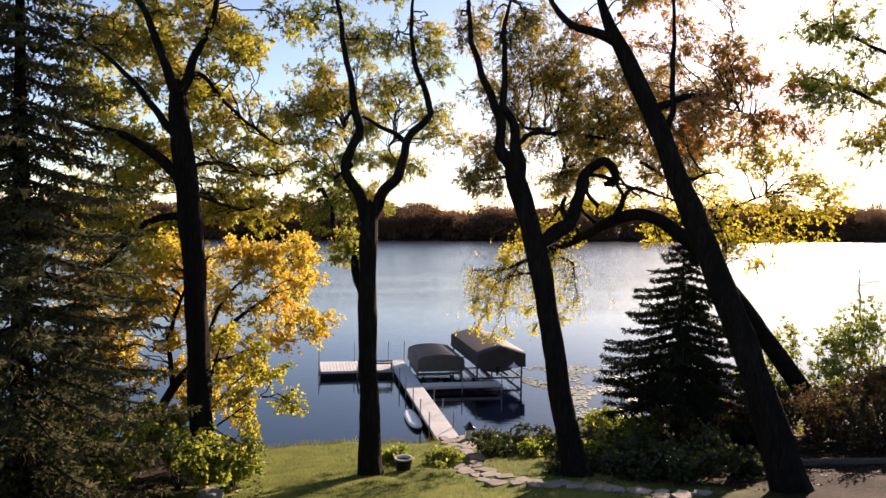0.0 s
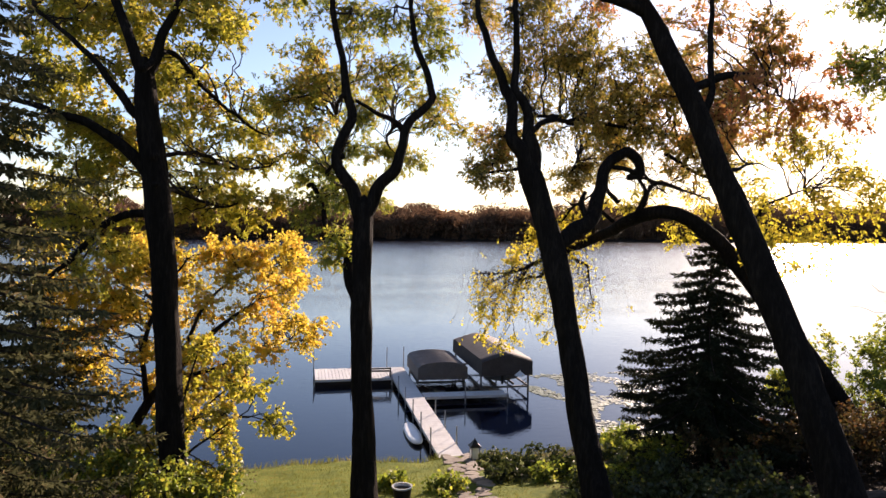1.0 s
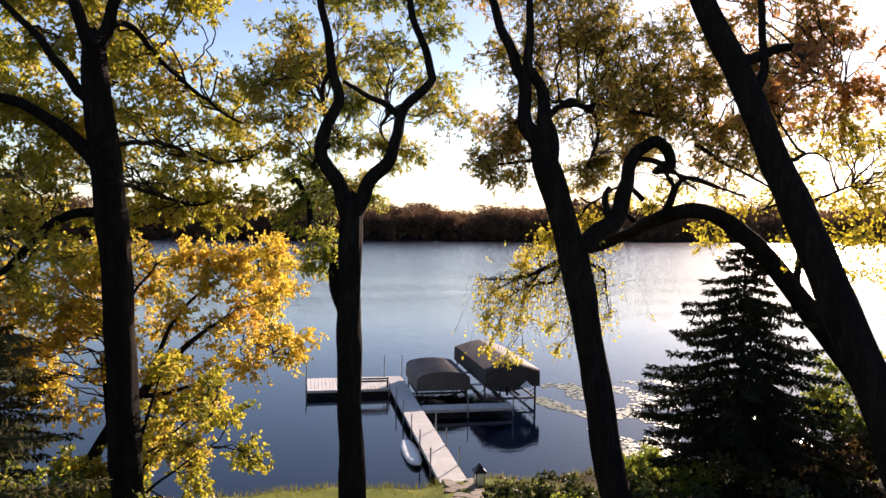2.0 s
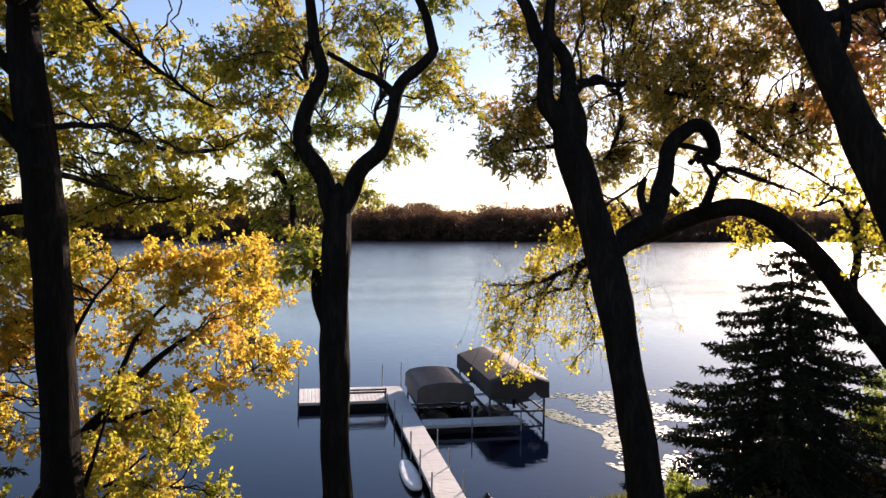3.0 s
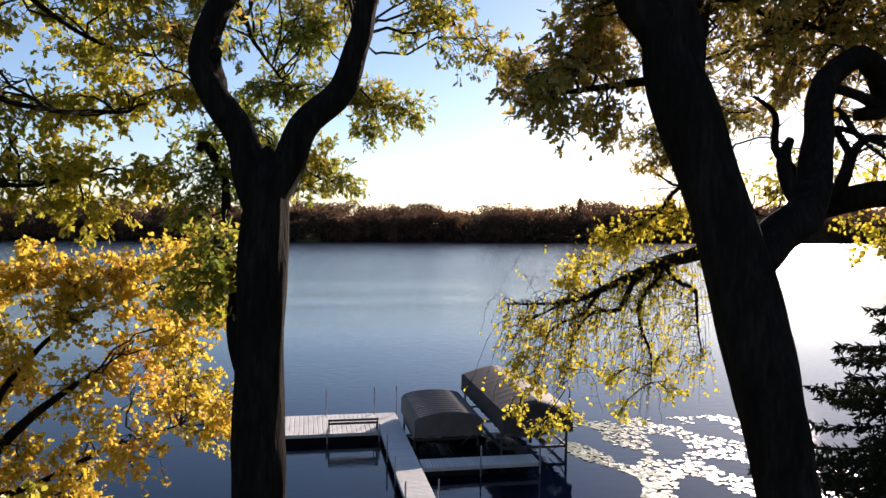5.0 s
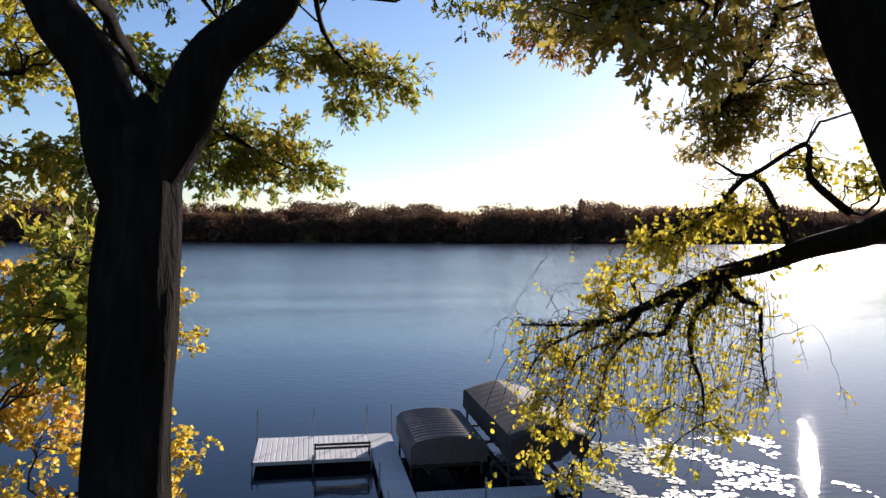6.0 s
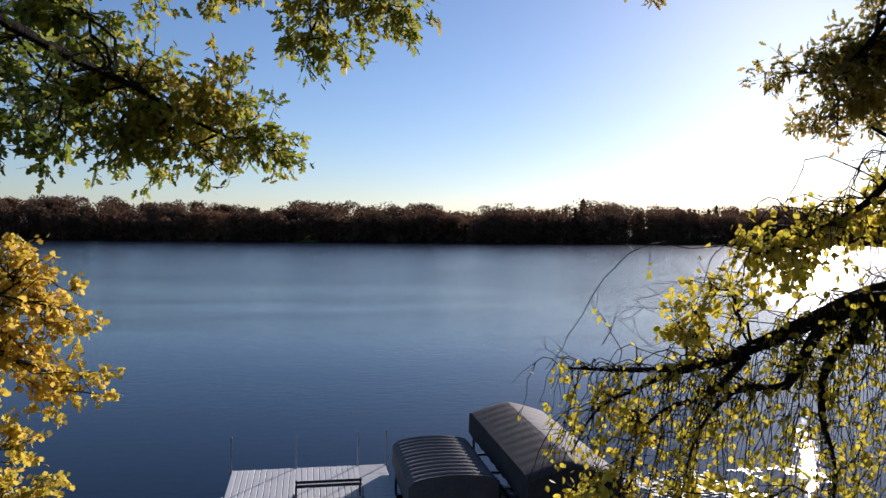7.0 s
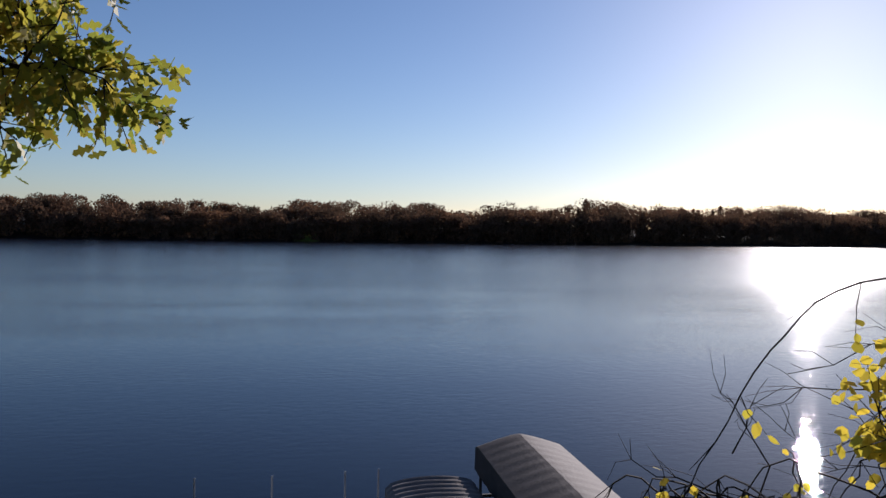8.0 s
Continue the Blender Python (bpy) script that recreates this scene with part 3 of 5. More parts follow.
def oak_leaning():
    """Oak that leans towards the path, with a split top."""
    at = (2.3, -13.05, 2.6)
    trunk = [(2.35, -13.1, 2.4, 0.66), (2.15, -12.9, 3.4, 0.46), (1.9, -12.55, 4.8, 0.385), (1.71, -12.3, 6.0, 0.365), (1.52, -11.9, 8.0, 0.355), (1.24, -11.5, 10.0, 0.365), (1.04, -11.3, 11.0, 0.36), (0.81, -11.1, 12.0, 0.345), (0.52, -10.9, 13.0, 0.33), (0.38, -10.8, 13.5, 0.24), (0.36, -10.75, 13.9, 0.1)]
    limbs = [
        [(0.6, -10.95, 12.7, 0.2), (0.27, -10.8, 13.5, 0.25), (-0.02, -10.72, 13.95, 0.215), (-0.08, -10.62, 14.4, 0.19), (0.05, -10.5, 15.0, 0.17), (-0.02, -10.41, 15.46, 0.155), (-0.4, -10.24, 16.3, 0.13), (-0.7, -10.07, 17.13, 0.11), (-0.98, -9.85, 18.2, 0.09), (-1.03, -9.6, 19.52, 0.06)],
        [(0.6, -10.95, 12.7, 0.2), (0.56, -10.78, 13.7, 0.24), (0.55, -10.65, 14.25, 0.2), (0.45, -10.5, 14.9, 0.16), (0.2, -10.38, 15.6, 0.13), (0.26, -10.2, 16.5, 0.11), (0.27, -10.0, 17.5, 0.095), (0.3, -9.79, 18.55, 0.08), (0.55, -9.57, 19.65, 0.05)],
        [(1.25, -11.35, 10.59, 0.16), (1.83, -11.00, 11.04, 0.26), (2.53, -10.50, 11.59, 0.24), (3.12, -10.00, 12.34, 0.21), (3.42, -9.66, 13.17, 0.19), (3.88, -9.40, 13.69, 0.18), (4.49, -9.20, 13.90, 0.18), (4.96, -9.10, 13.64, 0.17), (5.07, -9.00, 13.21, 0.14), (4.64, -9.00, 13.06, 0.10)],
        [(5.07, -9.00, 13.21, 0.10), (4.36, -9.20, 13.36, 0.08), (3.69, -9.50, 13.38, 0.07)],
        [(2.76, -10.40, 11.54, 0.12), (2.55, -10.30, 11.77, 0.10), (2.46, -10.20, 12.19, 0.09), (2.66, -10.10, 12.46, 0.06)],
        [(0.6, -10.3, 13.2, 0.0688), (0.1, -10, 13.1, 0.043), (-0.8, -9.7, 13.0, 0.0258)],
        [(0.5, -10.3, 14.2, 0.103), (2.4, -8, 15.2, 0.086), (4.6, -4.5, 15.2, 0.0688), (5.8, -1.6, 14.5, 0.0516), (5.8, -0.4, 13.8, 0.0258)],
        [(1.6, -9.0, 14.9, 0.0774), (4.2, -7.2, 15.2, 0.0688), (6.6, -6.6, 15.0, 0.0516), (9.2, -6.4, 14.8, 0.0258)],
        [(2.4, -8, 15.2, 0.0602), (2.4, -4, 15.8, 0.043), (2.8, -0.6, 15.4, 0.0258)],
    ]
    sprays = clumps([(-1.0, -9.6, 13.3), (-0.8, -9.6, 12.9), (-0.3, -9.6, 13.4), (0.1, -9.6, 12.8), (0.0, -9.6, 13.8), (-0.2, -9.6, 14.2)], 0.4, 0.28, 0.05)
    sprays += clumps([(6.2, -6.5, 16.1), (7.8, -6.5, 16.6), (9.4, -6.5, 16.3), (5.0, -6.5, 14.9), (6.5, -6.5, 15.3), (8.1, -6.5, 15.2), (9.6, -6.5, 15.0),
                      (9.2, -6.5, 13.7), (8.6, -6.5, 16.3), (5.6, -6.5, 15.7)], 0.95, 0.62, 0.2)
    sprays += clumps([(5.9, -1.0, 17.5), (6.3, -1.0, 15.9), (6.2, -1.0, 14.3), (7.8, -1.0, 14.5), (7.8, -1.0, 18.0)], 0.8, 0.5, 0.15)
    sprays += clumps([(1.8, -0.3, 15.5), (2.7, -0.3, 15.3), (3.9, -0.3, 15.6), (5.5, -0.3, 14.0), (6.0, -0.3, 13.4), (6.7, -0.3, 14.4), (7.3, -0.3, 13.7), (8.2, -0.3, 14.5), (5.7, -0.3, 13.1), (6.8, -0.3, 15.2), (8.0, -0.3, 15.4), (6.2, -0.3, 13.9)], 0.58, 0.42, 0.08)
    sprays += clumps([(-0.4, -6.0, 19.3), (1.1, -6.0, 20.1), (2.8, -6.0, 19.7), (4.0, -6.0, 18.9), (2.6, -6.0, 17.8), (1.6, -6.0, 16.6), (3.1, -6.0, 15.7), (4.3, -6.0, 17.0), (4.9, -6.0, 15.1), (6.2, -6.0, 16.9), (5.0, -6.0, 19.6), (0.6, -6.0, 17.7), (6.6, -7, 18.4)], 1.15, 0.75)
    sprays += clumps([(7.7, -6.0, 14.7), (8.6, -6.0, 14.3), (9.6, -6.0, 14.7), (8.2, -6.0, 13.8), (9.9, -6.0, 14.0)], 0.7, 0.45, 0.12)
    sprays += [(rng.uniform(3.0, 10.8), rng.uniform(-8.5, -4.5), rng.uniform(13.6, 18.0), rng.uniform(0.7, 1.1), rng.uniform(0.4, 0.65)) for _ in range(44)]
    sprays += [(rng.uniform(-1.0, 4.5), rng.uniform(-8, -4), rng.uniform(15.6, 20.0), rng.uniform(0.7, 1.1), rng.uniform(0.45, 0.7)) for _ in range(16)]
    return tree("oak_tree", at, "leaning oak with a split top and browning leaves", "tree", trunk, limbs, sprays, BARK, LEAF_OLIVE, OAK_LEAF_FINE, step=0.14, sides=34, density=0.95, leaf=(0.1, 0.17))


def oak_right():
    at = (7.0, -17.3, 3.5)
    trunk = [(7.1, -17.5, 3.2, 0.78), (6.9, -17.2, 4.1, 0.54), (6.68, -16.85, 5.2, 0.46), (6.38, -16.43, 6.56, 0.43), (6.05, -15.95, 8.15, 0.41), (5.53, -15.4, 10.0, 0.39), (4.95, -14.8, 12.0, 0.35), (4.35, -14.2, 14.0, 0.31), (4.03, -13.88, 15.06, 0.29), (3.38, -13.32, 16.9, 0.25), (3.05, -13.1, 17.65, 0.21), (2.85, -12.95, 18.2, 0.16), (2.6, -12.7, 19.2, 0.1)]
    limbs = [
        [(3.1, -13.16, 17.4, 0.17), (2.4, -13.08, 17.72, 0.14), (1.6, -13.04, 17.87, 0.11), (1.15, -12.9, 18.32, 0.09), (0.85, -12.79, 18.8, 0.06)],
        [(4.2, -14.1, 14.3, 0.12), (4.7, -13.9, 15.1, 0.1), (4.95, -13.5, 16.2, 0.085), (5.08, -13.29, 17.03, 0.08), (5.34, -12.68, 19.07, 0.05)],
        [(4.0, -13.85, 15.15, 0.14), (5.0, -13.7, 15.55, 0.11), (6.24, -13.6, 15.74, 0.07), (8.2, -11, 15.9, 0.04), (11, -9, 16, 0.02)],
        [(4.6, -14.5, 13.2, 0.07), (5.4, -14.2, 13.0, 0.05), (6.6, -13.2, 13.3, 0.03), (8.2, -12, 13.2, 0.015)],
    ]
    sprays = clumps([(6.1, -9.0, 18.9), (8.3, -9.0, 18.4), (10.1, -9.0, 18.1), (11.8, -9.0, 17.8), (7.6, -9.0, 16.7), (9.7, -9.0, 16.4), (11.4, -9.0, 16.0), (12.4, -9.0, 15.2), (5.7, -9.0, 17.2), (8.9, -9.0, 15.0), (6.8, -9.0, 19.9), (8.8, -9.0, 19.8),
                     (5.6, -13.6, 15.4), (3.2, -13.8, 18.6), (10.6, -9, 14.8)], 1.0, 0.62)
    return tree("oak_tree", at, "dark leaning oak with rust-coloured leaves", "tree", trunk, limbs, sprays, BARK, LEAF_RUST, OAK_LEAF, density=0.9)


def oak_beyond():
    at = (17.6, -12.6, 3.1)
    trunk = [(17.6, -12.6, 2.7, 0.5), (17.5, -12.6, 8, 0.34), (17.2, -12.4, 14, 0.26), (16.6, -12.2, 18, 0.15)]
    limbs = [[(17.2, -12.4, 14, 0.12), (15.4, -12, 15.6, 0.09), (13.2, -11.7, 16.6, 0.06), (11.4, -11.7, 17, 0.03)], [(16.9, -12.3, 16.2, 0.1), (14.6, -11.8, 18, 0.07), (12.4, -11.6, 18.8, 0.03)]]
    sprays = clumps([(11.2, -11.7, 18.8), (12.9, -11.7, 19.3), (14.1, -11.7, 18.4), (12.0, -11.7, 17.0), (13.6, -11.7, 16.9), (11.3, -11.7, 15.5), (14.2, -11.7, 15.8), (14.4, -11.7, 14.4), (16, -12, 17.2), (16.4, -12, 15)], 0.95, 0.6)
    return tree("oak_tree", at, "green-leaved oak reaching in over the bank", "tree", trunk, limbs, sprays, BARK, LEAF_GREEN, OAK_LEAF, density=0.9)


def oak_left():
    at = (-10.1, -9.2, 2.2)
    trunk = [(-10.0, -9.2, 1.9, 0.65), (-10.12, -9.2, 3.2, 0.42), (-10.24, -9.2, 5.0, 0.38), (-10.35, -9.2, 7.5, 0.37), (-10.46, -9.2, 9.8, 0.375), (-10.6, -9.2, 11.7, 0.39), (-10.74, -9.2, 13.0, 0.37), (-10.95, -9.2, 14.6, 0.31), (-11.02, -9.2, 15.7, 0.27), (-11.08, -9.2, 16.2, 0.15)]
    limbs = [
        [(-10.6, -9.2, 12.3, 0.2), (-11.0, -9.2, 12.95, 0.19), (-11.52, -9.2, 13.38, 0.17), (-12.53, -9.2, 14.19, 0.13), (-13.65, -9.2, 14.52, 0.1), (-15.2, -8.6, 15, 0.06)],
        [(-10.5, -9.2, 11.4, 0.15), (-11.2, -8.8, 11.6, 0.13), (-12.2, -8.5, 11.3, 0.11), (-13.2, -8.5, 10.2, 0.08), (-14.2, -8.5, 9.3, 0.05)],
        [(-11.0, -9.2, 15.6, 0.22), (-11.3, -9.2, 16.5, 0.17), (-11.6, -9.2, 17.3, 0.14), (-11.97, -9.2, 18.25, 0.11), (-12.8, -8.8, 19.4, 0.07)],
        [(-11.0, -9.2, 15.6, 0.22), (-10.55, -9.2, 16.9, 0.15), (-9.97, -9.2, 18.0, 0.12), (-9.8, -9.1, 18.98, 0.09), (-9.3, -9, 20, 0.05)],
        [(-10.95, -9.2, 14.3, 0.15), (-11.37, -9.2, 14.6, 0.13), (-11.95, -9.2, 15.5, 0.11), (-13.0, -9.1, 16.6, 0.08), (-14.2, -8.8, 17.6, 0.05)],
        [(-11.0, -9.9, 15.7, 0.1), (-10.4, -8.6, 16.5, 0.08), (-9.4, -7, 15.6, 0.06), (-8.1, -4, 14.8, 0.04), (-7.2, -2, 14.9, 0.02)],
        [(-10.7, -9.8, 13.2, 0.08), (-9.8, -7, 13.6, 0.06), (-8.8, -4.5, 13.3, 0.05), (-7.6, -2.5, 13.6, 0.03)],
        [(-10.6, -9.8, 12.4, 0.08), (-10.2, -7, 12.2, 0.06), (-9.4, -4.2, 11.9, 0.045), (-8.4, -2.4, 12.2, 0.03)],
    ]
    sprays = clumps([(-11.7, -4.0, 16.1), (-10.1, -4.0, 16.3), (-8.4, -4.0, 16.4), (-11.7, -4.0, 14.8), (-10.2, -4.0, 15.1), (-11.7, -4.0, 13.5), (-10.4, -4.0, 13.5), (-11.2, -4.0, 12.4), (-11.8, -4.0, 11.4), (-10.5, -4.0, 11.5), (-9.8, -4.0, 12.5)], 0.95, 0.5)
    sprays += clumps([(-9.0, -2.0, 15.3), (-7.7, -2.0, 15.1), (-6.7, -2.0, 14.3), (-9.2, -2.0, 13.8), (-8.0, -2.0, 13.7), (-8.8, -2.0, 12.4), (-7.5, -2.0, 12.4), (-9.6, -2.0, 11.6), (-8.3, -2.0, 11.6)], 0.85, 0.45, 0.12)
    sprays += clumps([(-13.7, -7.5, 18.4), (-12.3, -7.5, 18.7), (-11.0, -7.5, 18.8), (-9.6, -7.5, 18.7), (-8.4, -7.5, 19.2), (-14.1, -7.5, 17.0), (-12.9, -7.5, 16.2), (-9.6, -7.5, 17.0), (-10.0, -7.5, 15.4), (-8.8, -7.5, 17.7), (-13.3, -7.5, 14.6), (-12.5, -7.5, 12.8),
                      (-13.5, -7.5, 11.2), (-12.3, -7.5, 10.8)], 0.95, 0.6)
    sprays += clumps([(-15.2, -5.0, 17.3), (-14.7, -5.0, 15.7), (-15.2, -5.0, 13.9), (-14.0, -5.0, 12.8), (-15.2, -5.0, 12.0), (-13.5, -5.0, 11.3), (-12.9, -5.0, 10.0), (-14.8, -5.0, 10.4)], 0.85, 0.5, 0.15)
    sprays += [(rng.uniform(-15.5, -8.6), rng.uniform(-8, -4), rng.uniform(12.4, 19.6), rng.uniform(0.7, 1.0), rng.uniform(0.4, 0.6)) for _ in range(46)]
    return tree("oak_tree", at, "straight dark oak with yellowing leaves near the lawn", "tree", trunk, limbs, sprays, BARK, LEAF_LEFT, OAK_LEAF, leaf=(0.12, 0.2), density=1.1)


def maple():
    """Golden maple leaning out over the water."""
    at = (-13.5, -3.2, 1.3)
    trunk = [(-13.6, -3.4, 1.0, 0.3), (-13.2, -3.2, 2.2, 0.24), (-12.2, -2.8, 4.2, 0.19), (-11.0, -2.4, 5.6, 0.15), (-9.8, -2, 6.9, 0.1), (-8.6, -1.6, 7.8, 0.05)]
    limbs = [
        [(-12.2, -2.8, 4.2, 0.12), (-12.4, -2.6, 6.4, 0.09), (-11.8, -2.2, 8.4, 0.06), (-11, -1.8, 9.6, 0.03)],
        [(-11.4, -2.5, 5.2, 0.1), (-10, -2, 5.3, 0.07), (-8.5, -1.4, 5.9, 0.05), (-6.9, -0.8, 6.3, 0.02)],
        [(-11, -2.4, 5.6, 0.09), (-10.4, -1.4, 7.6, 0.07), (-9, -0.6, 9, 0.04), (-7.6, 0.2, 9.6, 0.02)],
        [(-13, -3.1, 2.6, 0.09), (-11.6, -2.6, 3.0, 0.06), (-10, -2.2, 3.6, 0.03)],
    ]
    sprays = clumps([(-6.8, -1.2, 10.1), (-7.8, -1.2, 10.3), (-9.0, -1.2, 10.1), (-10.1, -1.2, 10.1), (-11.2, -1.2, 10.3), (-12.4, -1.2, 10.1), (-6.8, -1.2, 8.7), (-8.0, -1.2, 8.9), (-9.2, -1.2, 8.8), (-10.5, -1.2, 8.8), (-11.8, -1.2, 8.8), (-13.0, -1.2, 8.8),
                     (-6.6, -1.2, 7.2), (-7.8, -1.2, 7.3), (-9.2, -1.2, 7.4), (-10.5, -1.2, 7.4), (-11.8, -1.2, 7.4), (-13.0, -1.2, 7.5), (-6.1, -1.0, 6.4)], 0.72, 0.55, 0.15)
    sprays += clumps([(-7.4, -2.0, 6.1), (-8.8, -2.0, 6.2), (-10.0, -2.0, 6.2), (-11.2, -2.0, 6.2), (-12.4, -2.0, 6.3), (-8.8, -2.0, 4.9), (-10.0, -2.0, 4.9), (-11.3, -2.0, 4.9), (-12.5, -2.0, 4.8), (-9.1, -2.0, 3.8), (-10.7, -2.0, 3.7), (-12.0, -2.0, 3.6)], 0.7, 0.5, 0.15)
    sprays += clumps([(-6.7, 2.2, 10.4), (-7.0, 2.2, 9.4), (-6.5, 2.2, 8.5), (-7.3, 2.2, 7.8), (-7.1, 2.2, 6.7), (-7.8, 2.2, 8.7), (-8.0, 2.2, 6.1), (-6.6, 2.2, 9.8)], 0.5, 0.42, 0.08)
    sprays += [(rng.uniform(-16.4, -12.2), rng.uniform(-3.5, -1.5), rng.uniform(5.0, 10.6), rng.uniform(0.6, 0.9), rng.uniform(0.35, 0.5)) for _ in range(34)]
    return tree("maple_tree", at, "golden yellow maple leaning over the lake", "tree", trunk, limbs, sprays, BARK, LEAF_YELLOW, MAPLE_LEAF, leaf=(0.07, 0.125), rough=0.1, density=1.5, twig_len=(0.2, 0.6))


def young_maple():
    """Understorey tree, half turned, below the straight oak."""
    at = (-11.2, -7.6, 1.9)
    trunk = [(-11.2, -7.6, 1.7, 0.12), (-10.9, -7.6, 3.2, 0.09), (-10.3, -7.5, 5, 0.06), (-9.7, -7.5, 7, 0.02)]
    limbs = [[(-11, -7.6, 2.8, 0.06), (-9.8, -7.5, 3.8, 0.04), (-8.4, -7.5, 4.8, 0.02)], [(-10.8, -7.6, 3.6, 0.05), (-9.4, -7.5, 5.2, 0.03), (-8.2, -7.5, 6.2, 0.02)]]
    sprays = clumps([(-9.6, -7.5, 7.2), (-8.3, -7.5, 6.6), (-7.7, -7.5, 5.7), (-7.5, -7.5, 4.7), (-8.7, -7.5, 5.1), (-9.8, -7.5, 5.8), (-9.9, -7.5, 4.1), (-8.7, -7.5, 3.7), (-10.9, -7.5, 4.1), (-11.9, -7.5, 4.2), (-11.5, -7.5, 3.1), (-10.2, -7.5, 3.1), (-9.1, -7.5, 2.8), (-12.7, -7.5, 3.3)], 0.55, 0.42, 0.12)
    return tree("maple_tree", at, "young maple turning from green to yellow under the oak", "tree", trunk, limbs, sprays, BARK, LEAF_LEFT, MAPLE_LEAF, leaf=(0.08, 0.13), rough=0.08, density=1.2)


def elm():
    """Tree that leans in from the shore and arches over, hanging its twigs above the water."""
    at = (17.0, -7, 1.3)
    trunk = [(17.2, -7, 0.9, 0.62), (16.3, -7, 2.6, 0.46), (15.0, -7, 4.5, 0.4), (12.6, -7, 7.4, 0.37), (9.95, -7, 10.35, 0.33), (8.85, -7, 11.25, 0.3), (7.9, -7.1, 11.78, 0.28), (7.0, -7.1, 11.97, 0.27), (6.4, -6.5, 11.8, 0.26), (6.15, -5.5, 11.5, 0.24), (6.2, -4.4, 11.2, 0.22), (6.1, -3.3, 10.95, 0.2), (5.8, -2.4, 10.6, 0.18), (5.3, -1.7, 10.35, 0.16), (4.55, -1.5, 10.0, 0.12), (3.75, -1.3, 9.6, 0.09), (3.2, -1.0, 9.3, 0.06), (2.4, -0.5, 9.15, 0.035), (1.5, 0, 9.1, 0.015)]
    limbs = [
        [(6.10, -6.70, 11.8, 0.09), (6.50, -6.70, 12.8, 0.08), (6.20, -6.60, 13.3, 0.06), (7.30, -6.40, 13.1, 0.05), (9.30, -6.00, 12.6, 0.03)],
        [(6.6, -3.7, 11.6, 0.08), (6.0, -3.4, 12.2, 0.07), (6.15, -3, 12.9, 0.05), (5.4, -2.4, 12.3, 0.04), (4.9, -2, 12.6, 0.02)],
        [(6.3, -2.7, 10.8, 0.09), (6.1, -2.4, 11.6, 0.07), (5.5, -2.3, 12.3, 0.06), (4.8, -1.8, 11.5, 0.04), (3.9, -1.2, 10.9, 0.02)],
        [(5.3, -1.7, 10.3, 0.13), (5.25, -1.6, 10.0, 0.12), (5.2, -1.6, 9.7, 0.1)],
        [(5.1, -1.7, 10.2, 0.1), (4.5, -1.6, 9.8, 0.08), (4.15, -1.5, 9.1, 0.06), (3.5, -1.3, 9.0, 0.04), (3.1, -1.0, 8.2, 0.02), (3.0, -0.9, 7.2, 0.01)],
        [(5.2, -1.6, 9.9, 0.08), (4.8, -1.5, 9.3, 0.06), (4.9, -1.3, 8.6, 0.05), (5.3, -1.1, 7.9, 0.03), (5.4, -1, 7.0, 0.012)],
        [(5.4, -1.7, 10.2, 0.08), (5.9, -1.5, 9.8, 0.06), (6.4, -1.4, 9.6, 0.05), (6.6, -1.2, 8.6, 0.03), (7.0, -1.0, 7.6, 0.012)],
        [(3.7, -1.3, 9.5, 0.06), (3.3, -1.0, 8.9, 0.04), (2.6, -0.6, 8.4, 0.025), (2.3, -0.5, 7.4, 0.01)],
        [(3.2, -1.0, 9.3, 0.05), (2.5, -0.7, 9.0, 0.03), (1.9, -0.3, 8.5, 0.02), (1.6, -0.1, 7.8, 0.01)],
        [(11.1, -7, 9.2, 0.13), (11.0, -7.1, 10.6, 0.12), (11.0, -7.2, 11.8, 0.1), (11.4, -7.4, 12.4, 0.06), (12.6, -7.6, 12.9, 0.03)],
        [(7.20, -6.80, 14.2, 0.08), (8.00, -6.80, 13.7, 0.06), (9.10, -6.70, 13.3, 0.045), (10.90, -6.60, 12.5, 0.02)],
        [(5.70, -6.80, 13.2, 0.09), (6.20, -6.70, 13.6, 0.07), (6.70, -6.70, 13.1, 0.05), (7.40, -6.60, 12.7, 0.03)],
        [(6.30, -6.70, 12.0, 0.1), (6.70, -6.70, 12.9, 0.09), (7.10, -6.80, 13.1, 0.06), (8.10, -6.80, 12.8, 0.04), (9.30, -6.80, 12.4, 0.02)],
        [(5.40, -6.70, 12.3, 0.1), (4.90, -6.70, 12.8, 0.08), (5.00, -6.60, 13.4, 0.06), (4.50, -6.50, 13.8, 0.03)],
        [(11.0, -7.1, 11.4, 0.08), (10.2, -7.3, 12.2, 0.05), (9.2, -7.5, 12.0, 0.03)],
    ]
    hang = limbs[2:9]
    sprays = clumps([(9.6, -8.0, 13.9), (11.4, -8.0, 14.2), (13.4, -8.0, 13.9), (15.1, -8.0, 12.9), (10.4, -8.0, 12.2), (12.5, -8.0, 12.3), (14.4, -8.0, 11.6), (12.0, -8.0, 11.1), (9.9, -8.0, 11.3), (8.6, -3.6, 13.0), (10.2, -4, 12.9), (12, -4.6, 12.6), (9.4, -4, 11.4), (13, -5, 11)], 1.0, 0.55)
    sprays += clumps([(3.6, -1.0, 10.2), (4.2, -1.3, 10.8), (4.9, -1.8, 11.4), (3.2, -0.9, 9.9), (3.9, -1.2, 11.1), (5.6, -2, 11.6), (6.6, -2.6, 12.6), (7.6, -3.2, 12.4)], 0.42, 0.26, 0.06)
    sprays += clumps([(11.9, -8.0, 15.1), (13.5, -8.0, 14.5), (14.6, -8.0, 13.5), (11.6, -8.0, 13.9), (15.2, -8.0, 12.8), (13.0, -8.0, 12.8), (12.3, -8.0, 9.9), (12.5, -8.0, 11.1)], 0.85, 0.5, 0.12)
